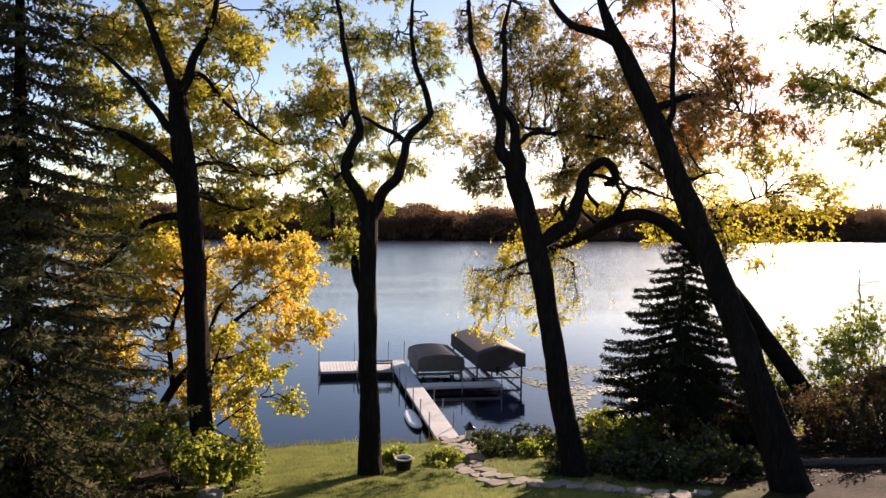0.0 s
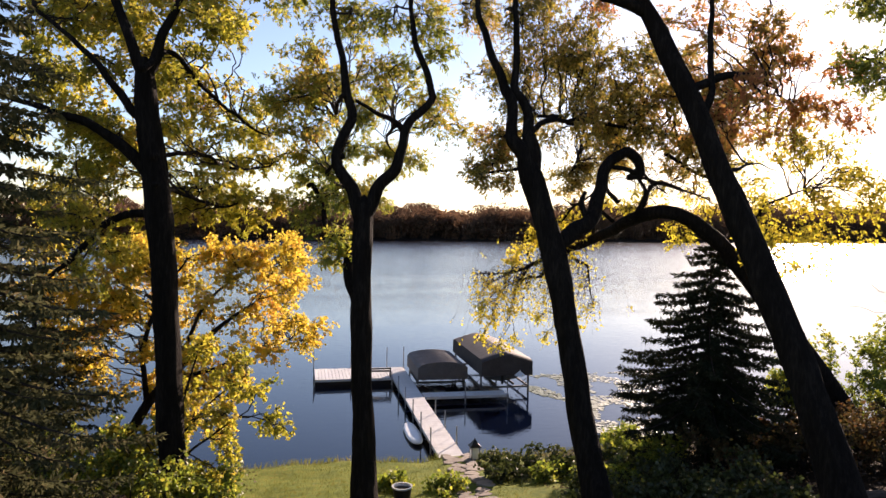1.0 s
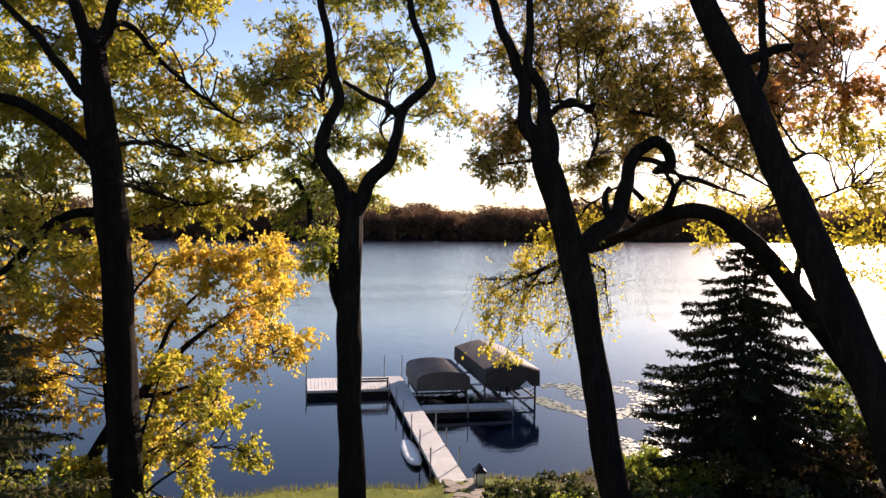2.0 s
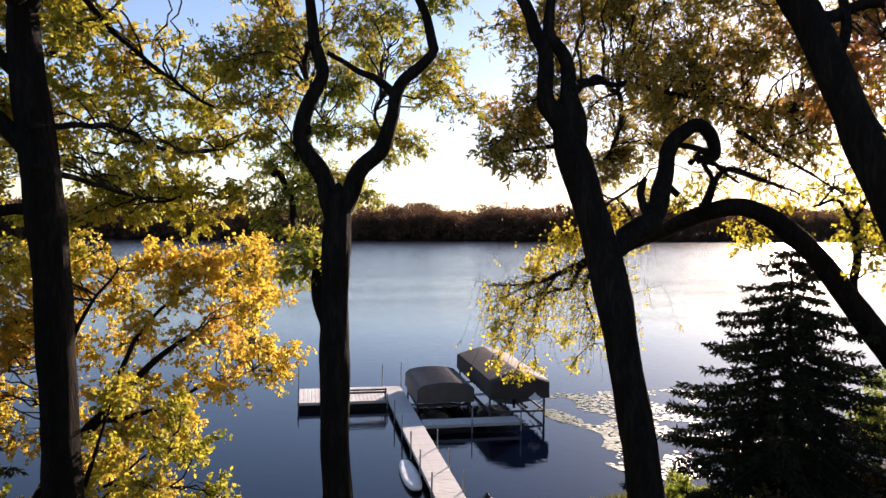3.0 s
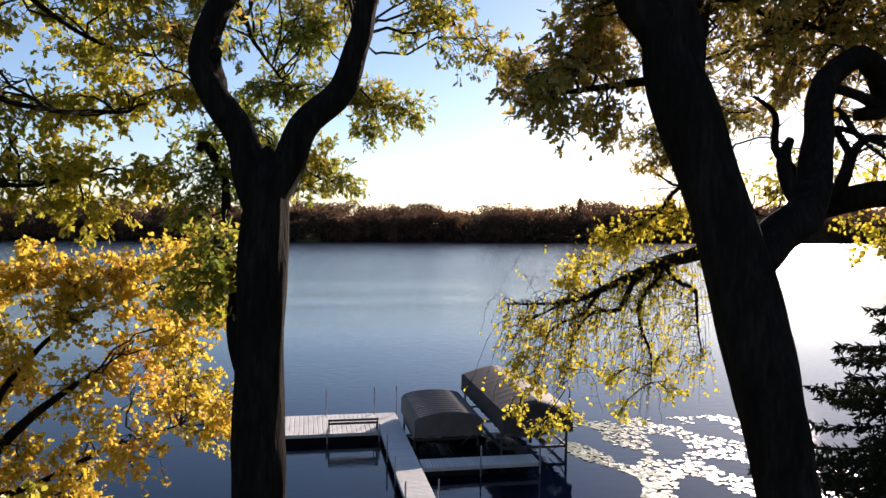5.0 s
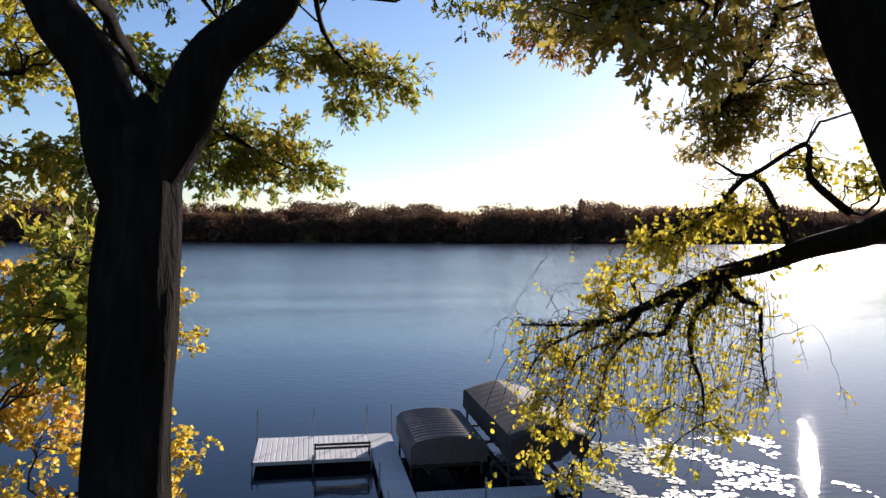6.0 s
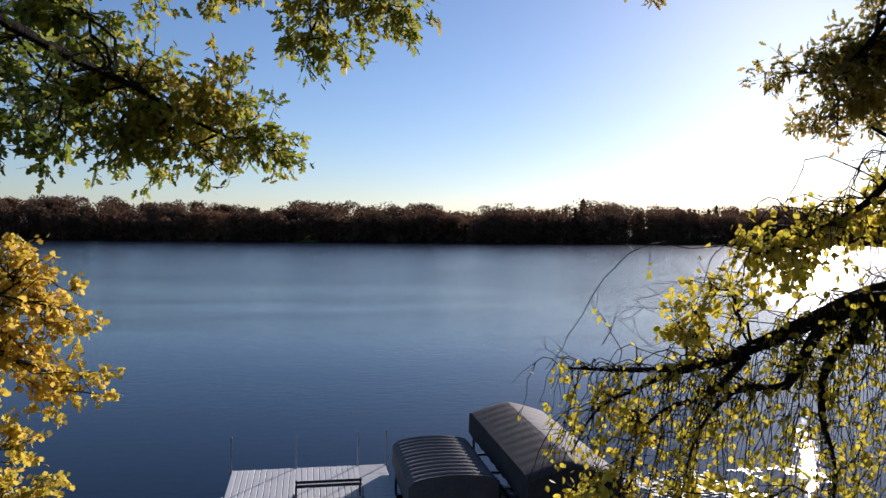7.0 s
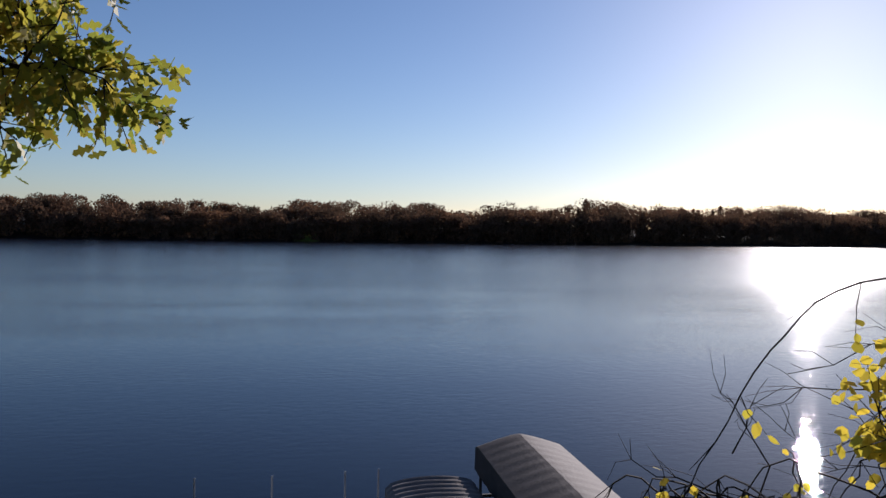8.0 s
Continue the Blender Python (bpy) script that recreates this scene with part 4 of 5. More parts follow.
    sprays += [(x, -0.6 + rng.normal() * 0.3, z, 0.24, 0.22) for x, z in [(1.48, 7.79), (2.19, 7.04), (1.88, 6.19), (3.14, 7.62), (4.34, 7.21), (5.7, 7.67), (6.28, 6.75), (4.77, 6.3), (3.44, 5.99), (1.61, 7.18), (2.35, 8.38), (2.53, 5.79)]]
    th = tree("elm_tree", at, "arching elm with pendulous twigs and lime-yellow leaves", "tree", trunk, limbs, sprays, BARK, LEAF_LIME, OVAL_LEAF, density=0.6, leaf=(0.08, 0.14), rough=0.12, droop=0.8)
    bare = Shape()
    crooks = np.vstack([spline(l, 0.2) for l in (limbs[0], limbs[1], *limbs[10:14])])
    for _ in range(150):
        r = crooks[rng.integers(len(crooks))][:3]
        tip = r + np.array((rng.normal() * 0.7 + 0.25, rng.normal() * 0.5, rng.normal() * 0.45 - 0.1))
        tw = sprig(bare, r, tip, 0.016, 0.005, 3, 0.12, 0.6)
        for _ in range(2):
            q = tw[int(len(tw) * rng.uniform(0.3, 0.999))]
            sprig(bare, q, q + rng.normal(size=3) * 0.22 + (0.05, 0, -0.08), 0.007, 0.003, 3, 0.1, 0.5)
    for a, e in (((2.35, 0, 9.1), (1.97, 0, 10.1)), ((2.3, 0, 9.1), (1.2, 0.1, 9.7)), ((2.1, 0, 9.55), (2.33, 0.1, 9.95)), ((3.2, -0.9, 9.4), (2.35, 0, 9.1)), ((3.9, -1.2, 10.3), (2.6, 0, 10.25)),
                 ((3.9, -1.2, 10.1), (2.5, 0.1, 9.95)), ((3.7, -1.2, 9.6), (2.7, 0, 9.7)), ((3.7, -1.3, 9.6), (2.9, 0.2, 10.1)), ((3.3, -1.0, 9.4), (2.6, 0, 9.75))):
        tw = sprig(bare, np.array(a) - (0, 0, 0.1), np.array(e) - (0, 0, 0.12), 0.009, 0.003, 4, 0.05, 0.5)
        for _ in range(6):
            q = tw[int(len(tw) * rng.uniform(0.3, 0.999))]
            sprig(bare, q, q + (np.array(e) - a) * 0.22 + rng.normal(size=3) * 0.14, 0.004, 0.002, 3, 0.05, 0.5)
    part("bare_twig_work", bare, TWIG, th, kind="stuff")
    # twigs that leave the arching limb sideways and then hang
    wood, pos, axes, size = Shape(), [], [], []
    roots = np.vstack([spline(trunk[12:], 0.12)] + [spline(l, 0.12) for l in hang])
    for _ in range(500):
        r = roots[rng.integers(len(roots))][:3]
        out = np.array((rng.normal() * 0.6 - 0.45, rng.normal() * 0.5, rng.uniform(-0.3, 0.35)))
        length = rng.uniform(0.4, 2.2) * (0.5 if r[0] < 2.4 else 1)
        mid = r + out * length * 0.5
        end = mid + np.array((out[0] * 0.25, out[1] * 0.2, -0.75)) * length
        tw = spline([(*r, 0.012), (*((r + mid) / 2 + (0, 0, 0.05)), 0.01), (*mid, 0.008), (*end, 0.004)], 0.16)
        tw[1:-1, :3] += rng.normal(size=(len(tw) - 2, 3)) * 0.018
        wood.tube(tw[:, :3], tw[:, 3], 3, close=False)
        for _ in range(4):
            s = tw[int(len(tw) * rng.uniform(0.25, 0.999)), :3]
            tip = s + rng.normal(size=3) * 0.16 + (-0.04, 0, -0.2)
            wood.tube([s, (s + tip) / 2 + rng.normal(size=3) * 0.02, tip], (0.005, 0.004, 0.0025), 3, close=False)
            for _ in range(int(rng.integers(0, 4))):
                pos.append(s + (tip - s) * rng.uniform(0.3, 1.05))
                axes.append(rng.normal(size=3) * 0.6 + (0, 0, -0.8))
                size.append(rng.uniform(0.075, 0.13))
    part("twig_curtain", wood, TWIG, th, kind="stuff")
    part("leaf_curtain", leaves_mesh("hanging_leaves", at, np.array(pos), np.array(axes), np.array(size), OVAL_LEAF, at), LEAF_LIME, th, kind="stuff")
    return th


oak_by_path()
oak_leaning()
oak_right()
oak_beyond()
oak_left()
maple()
young_maple()
elm()


def spruce(name, at, height, reach, label, first=0.08, seed=3, gap=0.36, thick=1.0, taper=0.85, needle=NEEDLE):
    """A conifer: whorls of drooping boughs, each a flat fan of needled twigs."""
    th = thing(name, at, label, "tree")
    at = np.array(at)
    r = np.random.default_rng(seed)
    part("trunk", Shape().tube([at + (0, 0, z) for z in np.linspace(-0.4, height, 14)], np.linspace(0.028 * height * 0.5 + 0.06, 0.015, 14), 10, 0.1), BARK, th, smooth=True)
    wood, pos, axes, size = Shape(), [], [], []
    z = height * first
    while z < height * 0.985:
        k = z / height
        span = reach * (1 - k) ** taper + 0.12
        turn = r.uniform(0, 6.28)
        m = 7 if k < 0.8 else 5
        for j in range(m):
            a = turn + j * 2 * math.pi / m + r.normal() * 0.15
            ln = span * r.uniform(0.42, 1.14)
            out = np.array((math.cos(a), math.sin(a), 0))
            t = np.linspace(0, 1, 7)[:, None]
            line = at + (0, 0, z) + out * ln * t + np.array((0, 0, 1)) * (-0.34 * ln * t + 0.16 * ln * t ** 3)
            wood.tube(line, np.linspace(0.012 + 0.012 * ln, 0.005, 7), 4, close=False)
            flat = np.array((-out[1], out[0], 0))
            for s in np.arange(0.15, 1.0, 0.13 / max(ln, 0.3)):
                base = line[0] * (1 - s) + line[-1] * s
                base[2] = np.interp(s, t[:, 0], line[:, 2])
                tl = (0.16 + 0.34 * ln * (1 - s) * 0.6) * r.uniform(0.7, 1.1)
                for sg in (-1, 1):
                    way = out * 0.75 + flat * sg * 0.8 + (0, 0, -0.25 + r.normal() * 0.12)
                    way /= np.linalg.norm(way)
                    q = int((4 + tl * 15) * thick)
                    u = r.uniform(0, 1, q)
                    pos.append(base + way * tl * u[:, None] + (0, 0, -0.05) * u[:, None])
                    axes.append(way * 0.8 + r.normal(size=(q, 3)) * 0.55 + (0, 0, -0.25))
                    size.append(r.uniform(0.13, 0.26, q))
        z += gap * r.uniform(0.7, 1.3)
    part("bough_work", wood, TWIG, th, kind="stuff")
    slim = np.array([(0, 0), (0.15, 0.45), (0, 1), (-0.15, 0.45)])
    part("needle_mass", leaves_mesh("needle_mass", at, np.concatenate(pos), np.concatenate(axes), np.concatenate(size), slim, at), needle, th, kind="stuff")
    return th


spruce("spruce_tree", (9.95, -5.7, 1.7), 9.3, 5.5, "dark green spruce on the bank beside the water", 0.15, 3, 0.34, 1.25, 0.68)
spruce("spruce_tree", (-14.0, -14.6, 2.9), 20.5, 4.7, "tall dark spruce with thinning lower boughs", 0.06, 5, 0.46, 0.85, 0.78, needle=NEEDLE_OLIVE)
spruce("spruce_tree", (-15.6, -4.6, 1.4), 8.5, 4.6, "old dark spruce standing by the shore", 0.08, 8, 0.45, 0.95, needle=NEEDLE_OLIVE)


# ---- dock ----
DECK = 0.5
dock = thing("dock", (0, 0, 0), "pale grey sectional dock on steel posts", "dock")


def planks(parent, x0, x1, y0, y1, along, pitch):
    """Boards across a frame; alike boards share one mesh."""
    n = round(((x1 - x0) if along == "y" else (y1 - y0)) / pitch)
    if along == "y":
        w, me = (x1 - x0) / n, Shape().box((0.011, 0, -0.035), ((x1 - x0) / n - 0.011, y1 - y0, 0), 0.014).mesh("plank")
    else:
        w, me = (y1 - y0) / n, Shape().box((0, 0.007, -0.035), (x1 - x0, (y1 - y0) / n - 0.007, 0), 0.008).mesh("plank")
    me.materials.append(BOARD)
    for i in range(n):
        ob = new("plank", me)
        ob.parent = parent
        ob.location = (x0 + i * w, y0, DECK + rng.uniform(-0.002, 0.002)) if along == "y" else (x0, y0 + i * w, DECK + rng.uniform(-0.002, 0.002))


def frame_of(parent, x0, x1, y0, y1):
    s = Shape()
    z0, z1 = DECK - 0.17, DECK - 0.037
    for a, b_ in (((x0, y0), (x0 + 0.05, y1)), ((x1 - 0.05, y0), (x1, y1)), ((x0 + 0.05, y0), (x1 - 0.05, y0 + 0.05)), ((x0 + 0.05, y1 - 0.05), (x1 - 0.05, y1))):
        s.box((*a, z0), (*b_, z1))
    part("frame", s, ALU, parent)
    part("subdeck", Shape().box((x0 + 0.055, y0 + 0.055, DECK - 0.1), (x1 - 0.055, y1 - 0.055, DECK - 0.05)), DARK_STEEL, parent)


def post(parent, x, y, top, r=0.036):
    s = Shape().tube([(x, y, -1.6), (x, y, top - 0.02), (x, y, top)], (r, r, r * 0.7), 8)
    s.box((x - 0.05, y - 0.05, DECK - 0.16), (x + 0.05, y + 0.05, DECK + 0.03))
    part("post", s, STEEL, parent)


for y0, y1 in ((0.0, 3.0), (3.0, 6.0), (6.0, 8.9), (8.9, 11.9), (11.9, 14.8), (14.8, 17.7)):
    frame_of(dock, 0, 1.22, y0 + 0.01, y1 - 0.01)
planks(dock, 0, 1.22, 0, 17.68, "x", 0.148)
frame_of(dock, -5.42, 1.22, 17.72, 21.42)
planks(dock, -5.42, 0, 17.7, 21.45, "y", 0.245)
planks(dock, 0, 1.22, 17.7, 21.45, "x", 0.148)
frame_of(dock, 1.3, 6.7, 11.9, 13.1)
planks(dock, 1.3, 6.7, 11.9, 13.1, "y", 0.148)
for y in (2.35, 5.3, 8.1, 11.2, 14.4):
    for x in (-0.04, 1.27):
        if not (x > 1 and y > 9):
            post(dock, x, y, 1.35)
for x, y, top in ((-5.45, 21.4, 2.0), (-2.7, 21.46, 1.95), (0.0, 21.46, 2.0), (1.26, 21.4, 2.05), (-5.45, 17.75, 0.75), (-2.75, 17.68, 0.75), (-0.08, 17.66, 0.95), (3.9, 11.88, 1.4), (6.68, 11.9, 1.4)):
    post(dock, x, y, top)

bench = thing("dock_bench", (-1.4, 17.8, DECK), "slatted bench with a dark back rail at the dock edge", "bench")
for x in (-2.65, -0.17):
    part("leg", Shape().box((x - 0.03, 17.76, DECK), (x + 0.03, 17.82, DECK + 0.74)), DARK_STEEL, bench)
    part("leg", Shape().box((x - 0.03, 18.2, DECK), (x + 0.03, 18.26, DECK + 0.42)), DARK_STEEL, bench)
for z in (0.66, 0.5):
    part("backrest", Shape().box((-2.7, 17.745, DECK + z - 0.05), (-0.12, 17.775, DECK + z + 0.06), 0.01), DARK_STEEL, bench)
for y in (17.86, 18.0, 18.14):
    part("seat_slat", Shape().box((-2.7, y - 0.055, DECK + 0.42), (-0.12, y + 0.055, DECK + 0.455), 0.008), BOARD, bench)


# ---- boat lifts with canvas canopies ----
def canopy_lift(x0, x1, y0, y1, eave, rise, skirt, peaked, label, ribs, cloth):
    cx, cy = (x0 + x1) / 2, (y0 + y1) / 2
    lift = thing("boat_lift", (cx, cy, 0), label, "boat lift", "covered boat lifts")
    nx_, ny_ = 16, ribs * 6
    s, verts = Shape(), []
    for j in range(ny_ + 1):
        v = j / ny_
        y = y0 + (y1 - y0) * v
        sag = (0.014 if peaked else 0.085) * (0.5 - 0.5 * math.cos(v * ribs * 2 * math.pi))
        end = 0.16 * max(0, 1 - min(v, 1 - v) / 0.05) ** 2 if peaked else 0.0
        row = [(x0 - 0.02, y, eave - skirt + 0.03 * math.sin(7 * y)), (x0, y, eave - 0.12)]
        for i in range(nx_ + 1):
            u = i / nx_
            arc = (1 - abs(2 * u - 1) ** 1.25) if peaked else math.sin(math.pi * u) ** 0.42
            row.append((x0 + (x1 - x0) * u, y, eave + rise * arc - sag * (0.3 + 0.7 * math.sin(math.pi * u)) - end))
        row += [(x1, y, eave - 0.12), (x1 + 0.02, y, eave - skirt + 0.03 * math.sin(7 * y + 2))]
        verts += row
    k = nx_ + 5
    s.add(verts, [(j * k + i, j * k + i + 1, (j + 1) * k + i + 1, (j + 1) * k + i) for j in range(ny_) for i in range(k - 1)])
    for j in (0, ny_):
        top = verts[j * k:(j + 1) * k]
        low = [(p[0], p[1], eave - skirt + 0.02 * math.sin(9 * p[0])) for p in top]
        s.add(top + low, [(i, i + 1, k + i + 1, k + i) if j else (i + 1, i, k + i, k + i + 1) for i in range(k - 1)])
    part("canopy", s, cloth, lift, smooth=False)
    for x in (x0 + 0.1, x1 - 0.1):
        part("canopy_rail", Shape().tube([(x, y0 + 0.1, eave - 0.16), (x, y1 - 0.1, eave - 0.16)], (0.03, 0.03), 6), DARK_STEEL, lift)
        for y in (y0 + 0.6, y1 - 0.6):
            part("leg", Shape().box((x - 0.05, y - 0.05, -1.6), (x + 0.05, y + 0.05, eave - 0.17)), DARK_STEEL, lift)
        part("side_beam", Shape().box((x - 0.045, y0 + 0.66, 0.42), (x + 0.045, y1 - 0.66, 0.54)), DARK_STEEL, lift)
        part("brace", Shape().tube([(x, y0 + 0.6, 1.1), (x, y0 + 1.9, 0.5)], (0.025, 0.025), 6), DARK_STEEL, lift)
        part("bunk", Shape().box((cx + (x - cx) * 0.4 - 0.06, y0 + 0.8, 0.55), (cx + (x - cx) * 0.4 + 0.06, y1 - 0.8, 0.68), 0.01), TIMBER, lift)
    for y in (y0 + 0.6, y1 - 0.6):
        part("cross_beam", Shape().box((x0 + 0.155, y - 0.045, 0.4), (x1 - 0.155, y + 0.045, 0.52)), DARK_STEEL, lift)
    for x, sg in ((x0 + 0.1, 1), (x1 - 0.1, -1)):
        part("brace", Shape().tube([(x, y0 + 0.54, 0.9), (x + sg * 0.9, y0 + 0.54, 0.1)], (0.025, 0.025), 6), DARK_STEEL, lift)
    return lift


def boat(x, y0, y1, half, label, tall=0.0):
    """A runabout on its lift: lofted hull, deck, windscreen, outboard."""
    th = thing("motor_boat", (x, (y0 + y1) / 2, 0.69), label, "boat")
    s, rows = Shape(), []
    n = 14
    for i in range(n + 1):
        t = i / n
        y = y0 + (y1 - y0) * t
        wd = half * (1 - max(0, (t - 0.45) / 0.55) ** 2.2 * 0.97)
        keel = 0.69 + 0.5 * max(0, (t - 0.6) / 0.4) ** 2
        sheer = 1.4 + tall + 0.16 * t
        rows += [(x, y, keel), (x + wd * 0.75, y, keel + 0.18), (x + wd, y, sheer), (x + wd * 0.86, y, sheer + 0.02), (x + wd * 0.8, y, sheer - 0.2),
                 (x - wd * 0.8, y, sheer - 0.2), (x - wd * 0.86, y, sheer + 0.02), (x - wd, y, sheer), (x - wd * 0.75, y, keel + 0.18)]
    k = 9
    s.add(rows, [(j * k + i, j * k + (i + 1) % k, (j + 1) * k + (i + 1) % k, (j + 1) * k + i) for j in range(n) for i in range(k)] + [tuple(range(k))[::-1], tuple(n * k + i for i in range(k))])
    part("hull", s, HULL, th, smooth=False)
    part("seat", Shape().box((x - half * 0.6, y0 + 0.5, 1.24), (x + half * 0.6, y0 + 1.0, 1.5), 0.05), WHITE, th)
    part("windscreen", Shape().add([(x - half * 0.7, y0 + 2.6, 1.42), (x + half * 0.7, y0 + 2.6, 1.42), (x + half * 0.55, y0 + 2.4, 1.68), (x - half * 0.55, y0 + 2.4, 1.68),
                                    (x - half * 0.7, y0 + 2.63, 1.42), (x + half * 0.7, y0 + 2.63, 1.42), (x + half * 0.55, y0 + 2.43, 1.68), (x - half * 0.55, y0 + 2.43, 1.68)],
                                   [(3, 2, 1, 0), (4, 5, 6, 7), (0, 1, 5, 4), (1, 2, 6, 5), (2, 3, 7, 6), (3, 0, 4, 7)]), BLACK, th)
    m = part("outboard", Shape().box((x - 0.2, y0 - 0.45, 1.15), (x + 0.2, y0 - 0.02, 1.66), 0.08), BLACK, th)
    part("shaft", Shape().box((x - 0.06, y0 - 0.32, 0.55), (x + 0.06, y0 - 0.16, 1.15)), BLACK, m)


canopy_lift(1.45, 4.9, 15.6, 20.7, 1.55, 0.4, 0.8, False, "boat lift under a low arched grey canvas canopy", 12, CANVAS)
tall_lift = canopy_lift(5.4, 8.9, 13.6, 22.9, 2.4, 0.5, 1.05, True, "boat lift under a tall ridged grey-brown canvas canopy", 12, CANVAS_BROWN)
rows = [(0.02, 0.42), (0.05, 0.36), (0.12, 0.28), (0.36, 0.1), (0.37, 0.06)]
s = Shape().add([(8.0 + r * math.cos(k * math.pi / 8), 13.5 + r * math.sin(k * math.pi / 8), 1.3 + z) for r, z in rows for k in range(16)],
                [(j * 16 + (k + 1) % 16, j * 16 + k, (j + 1) * 16 + k, (j + 1) * 16 + (k + 1) % 16) for j in range(4) for k in range(16)] + [tuple(range(16))[::-1], tuple(range(64, 80))])
cover = part("winch_cover", s, WHITE, tall_lift, "white cone-shaped winch cover")
part("bracket", Shape().tube([(8.0, 13.5, 1.36), (8.5, 13.9, 1.3), (8.8, 14.2, 1.2)], (0.03, 0.03, 0.03), 6), DARK_STEEL, cover)
boat(3.15, 16.5, 20.6, 1.35, "dark runabout raised on its lift under a canopy")
boat(7.1, 14.9, 22.0, 1.5, "larger dark boat raised under the tall canopy", 0.35)

# white board floating against the dock
s, k, rows = Shape(), 20, []
L, W = 3.9, 0.82
ring = []
for i in range(28):
    a = 2 * math.pi * i / 28
    ring.append((math.copysign(abs(math.cos(a)) ** 0.75, math.cos(a)) * W / 2, math.copysign(abs(math.sin(a)) ** 0.9, math.sin(a)) * L / 2))
bx, by = -0.45, 5.5
for z, sc in ((0.0, 0.8), (0.06, 0.97), (0.12, 1.0), (0.17, 0.96), (0.19, 0.7)):
    rows += [(bx + x * sc, by + y * sc, z + 0.06 * (abs(y) / L * 2) ** 3) for x, y in ring]
s.add(rows, [(j * 28 + i, j * 28 + (i + 1) % 28, (j + 1) * 28 + (i + 1) % 28, (j + 1) * 28 + i) for j in range(4) for i in range(28)] + [tuple(range(28))[::-1], tuple(4 * 28 + i for i in range(28))])
solid("paddle_board", s, WHITE, "white paddle board floating beside the dock", "paddle board", at=(bx, by, 0), smooth=True)


# ---- water lilies on the calm water ----
PAD = surface("lily_pad", [(0.3, (0.05, 0.08, 0.025)), (0.6, (0.10, 0.13, 0.04)), (0.85, (0.17, 0.13, 0.06))], 5, 0.42, 0.3, 30, dist=0.006, spec=0.5)
s = Shape()
for _ in range(3800):
    v = rng.random()
    py_ = 3.5 + 16.5 * v
    px_ = 10.0 + 0.9 * math.sin(py_ * 0.75) + 10.5 * rng.random() ** 1.6
    if noise.noise(Vector((px_ * 0.5, py_ * 0.32, 4.0))) < -0.08 + 0.3 * rng.random() ** 3:
        continue
    r = rng.uniform(0.07, 0.16)
    a0 = rng.uniform(0, 6.28)
    tx, ty = rng.normal(size=2) * 0.05
    rim = [(math.cos(a0 + 0.25 + k * 5.78 / 11) * r * rng.uniform(0.93, 1.05), math.sin(a0 + 0.25 + k * 5.78 / 11) * r * rng.uniform(0.93, 1.05)) for k in range(12)]
    pts = [(0, 0)] + rim
    up = rng.uniform(0.012, 0.022)
    s.add([(px_ + x, py_ + y, up + tx * x + ty * y + 0.25 * (x * x + y * y)) for x, y in pts] + [(px_ + x, py_ + y, up - 0.008 + tx * x + ty * y + 0.2 * (x * x + y * y)) for x, y in pts],
          [tuple(range(13)), tuple(range(13, 26))[::-1]] + [(k, 13 + k, 13 + (k + 1) % 13, (k + 1) % 13) for k in range(13)])
solid("lily_pads", s, PAD, "round green lily pads floating on calm water", "water lilies", kind="stuff")


# ---- garden lantern ----
GLASS, nodes, links = mat("lantern_glass")
nodes["Principled BSDF"].inputs["Base Color"].default_value = (0.8, 0.82, 0.82, 1)
nodes["Principled BSDF"].inputs["Roughness"].default_value = 0.15
nodes["Principled BSDF"].inputs["Transmission Weight"].default_value = 0.7
lx, ly = 1.25, -1.5
lz = float(ground_z(lx, ly))
lan = thing("garden_lantern", (lx, ly, lz), "black metal garden lantern with glass panes at the path", "lantern")
part("base", Shape().box((lx - 0.2, ly - 0.2, lz - 0.05), (lx + 0.2, ly + 0.2, lz + 0.08), 0.02), BLACK, lan)
for dx in (-0.17, 0.17):
    for dy in (-0.17, 0.17):
        part("corner_bar", Shape().box((lx + dx - 0.015, ly + dy - 0.015, lz + 0.08), (lx + dx + 0.015, ly + dy + 0.015, lz + 0.6)), BLACK, lan)
for a in range(4):
    dx, dy = ((0, -0.17), (0, 0.17), (-0.17, 0), (0.17, 0))[a]
    hx, hy = (0.15, 0.004) if dx == 0 else (0.004, 0.15)
    part("pane", Shape().box((lx + dx - hx, ly + dy - hy, lz + 0.085), (lx + dx + hx, ly + dy + hy, lz + 0.595)), GLASS, lan)
s = Shape()
prof = [(0.25, 0.6), (0.25, 0.64), (0.16, 0.72), (0.11, 0.8), (0.07, 0.88), (0.03, 0.92), (0.02, 0.98)]
s.add([(lx + sx * r, ly + sy * r, lz + z) for r, z in prof for sx, sy in ((-1, -1), (1, -1), (1, 1), (-1, 1))],
      [(j * 4 + i, j * 4 + (i + 1) % 4, (j + 1) * 4 + (i + 1) % 4, (j + 1) * 4 + i) for j in range(len(prof) - 1) for i in range(4)] + [(3, 2, 1, 0), tuple(range(24, 28))])
part("roof", s, BLACK, lan)


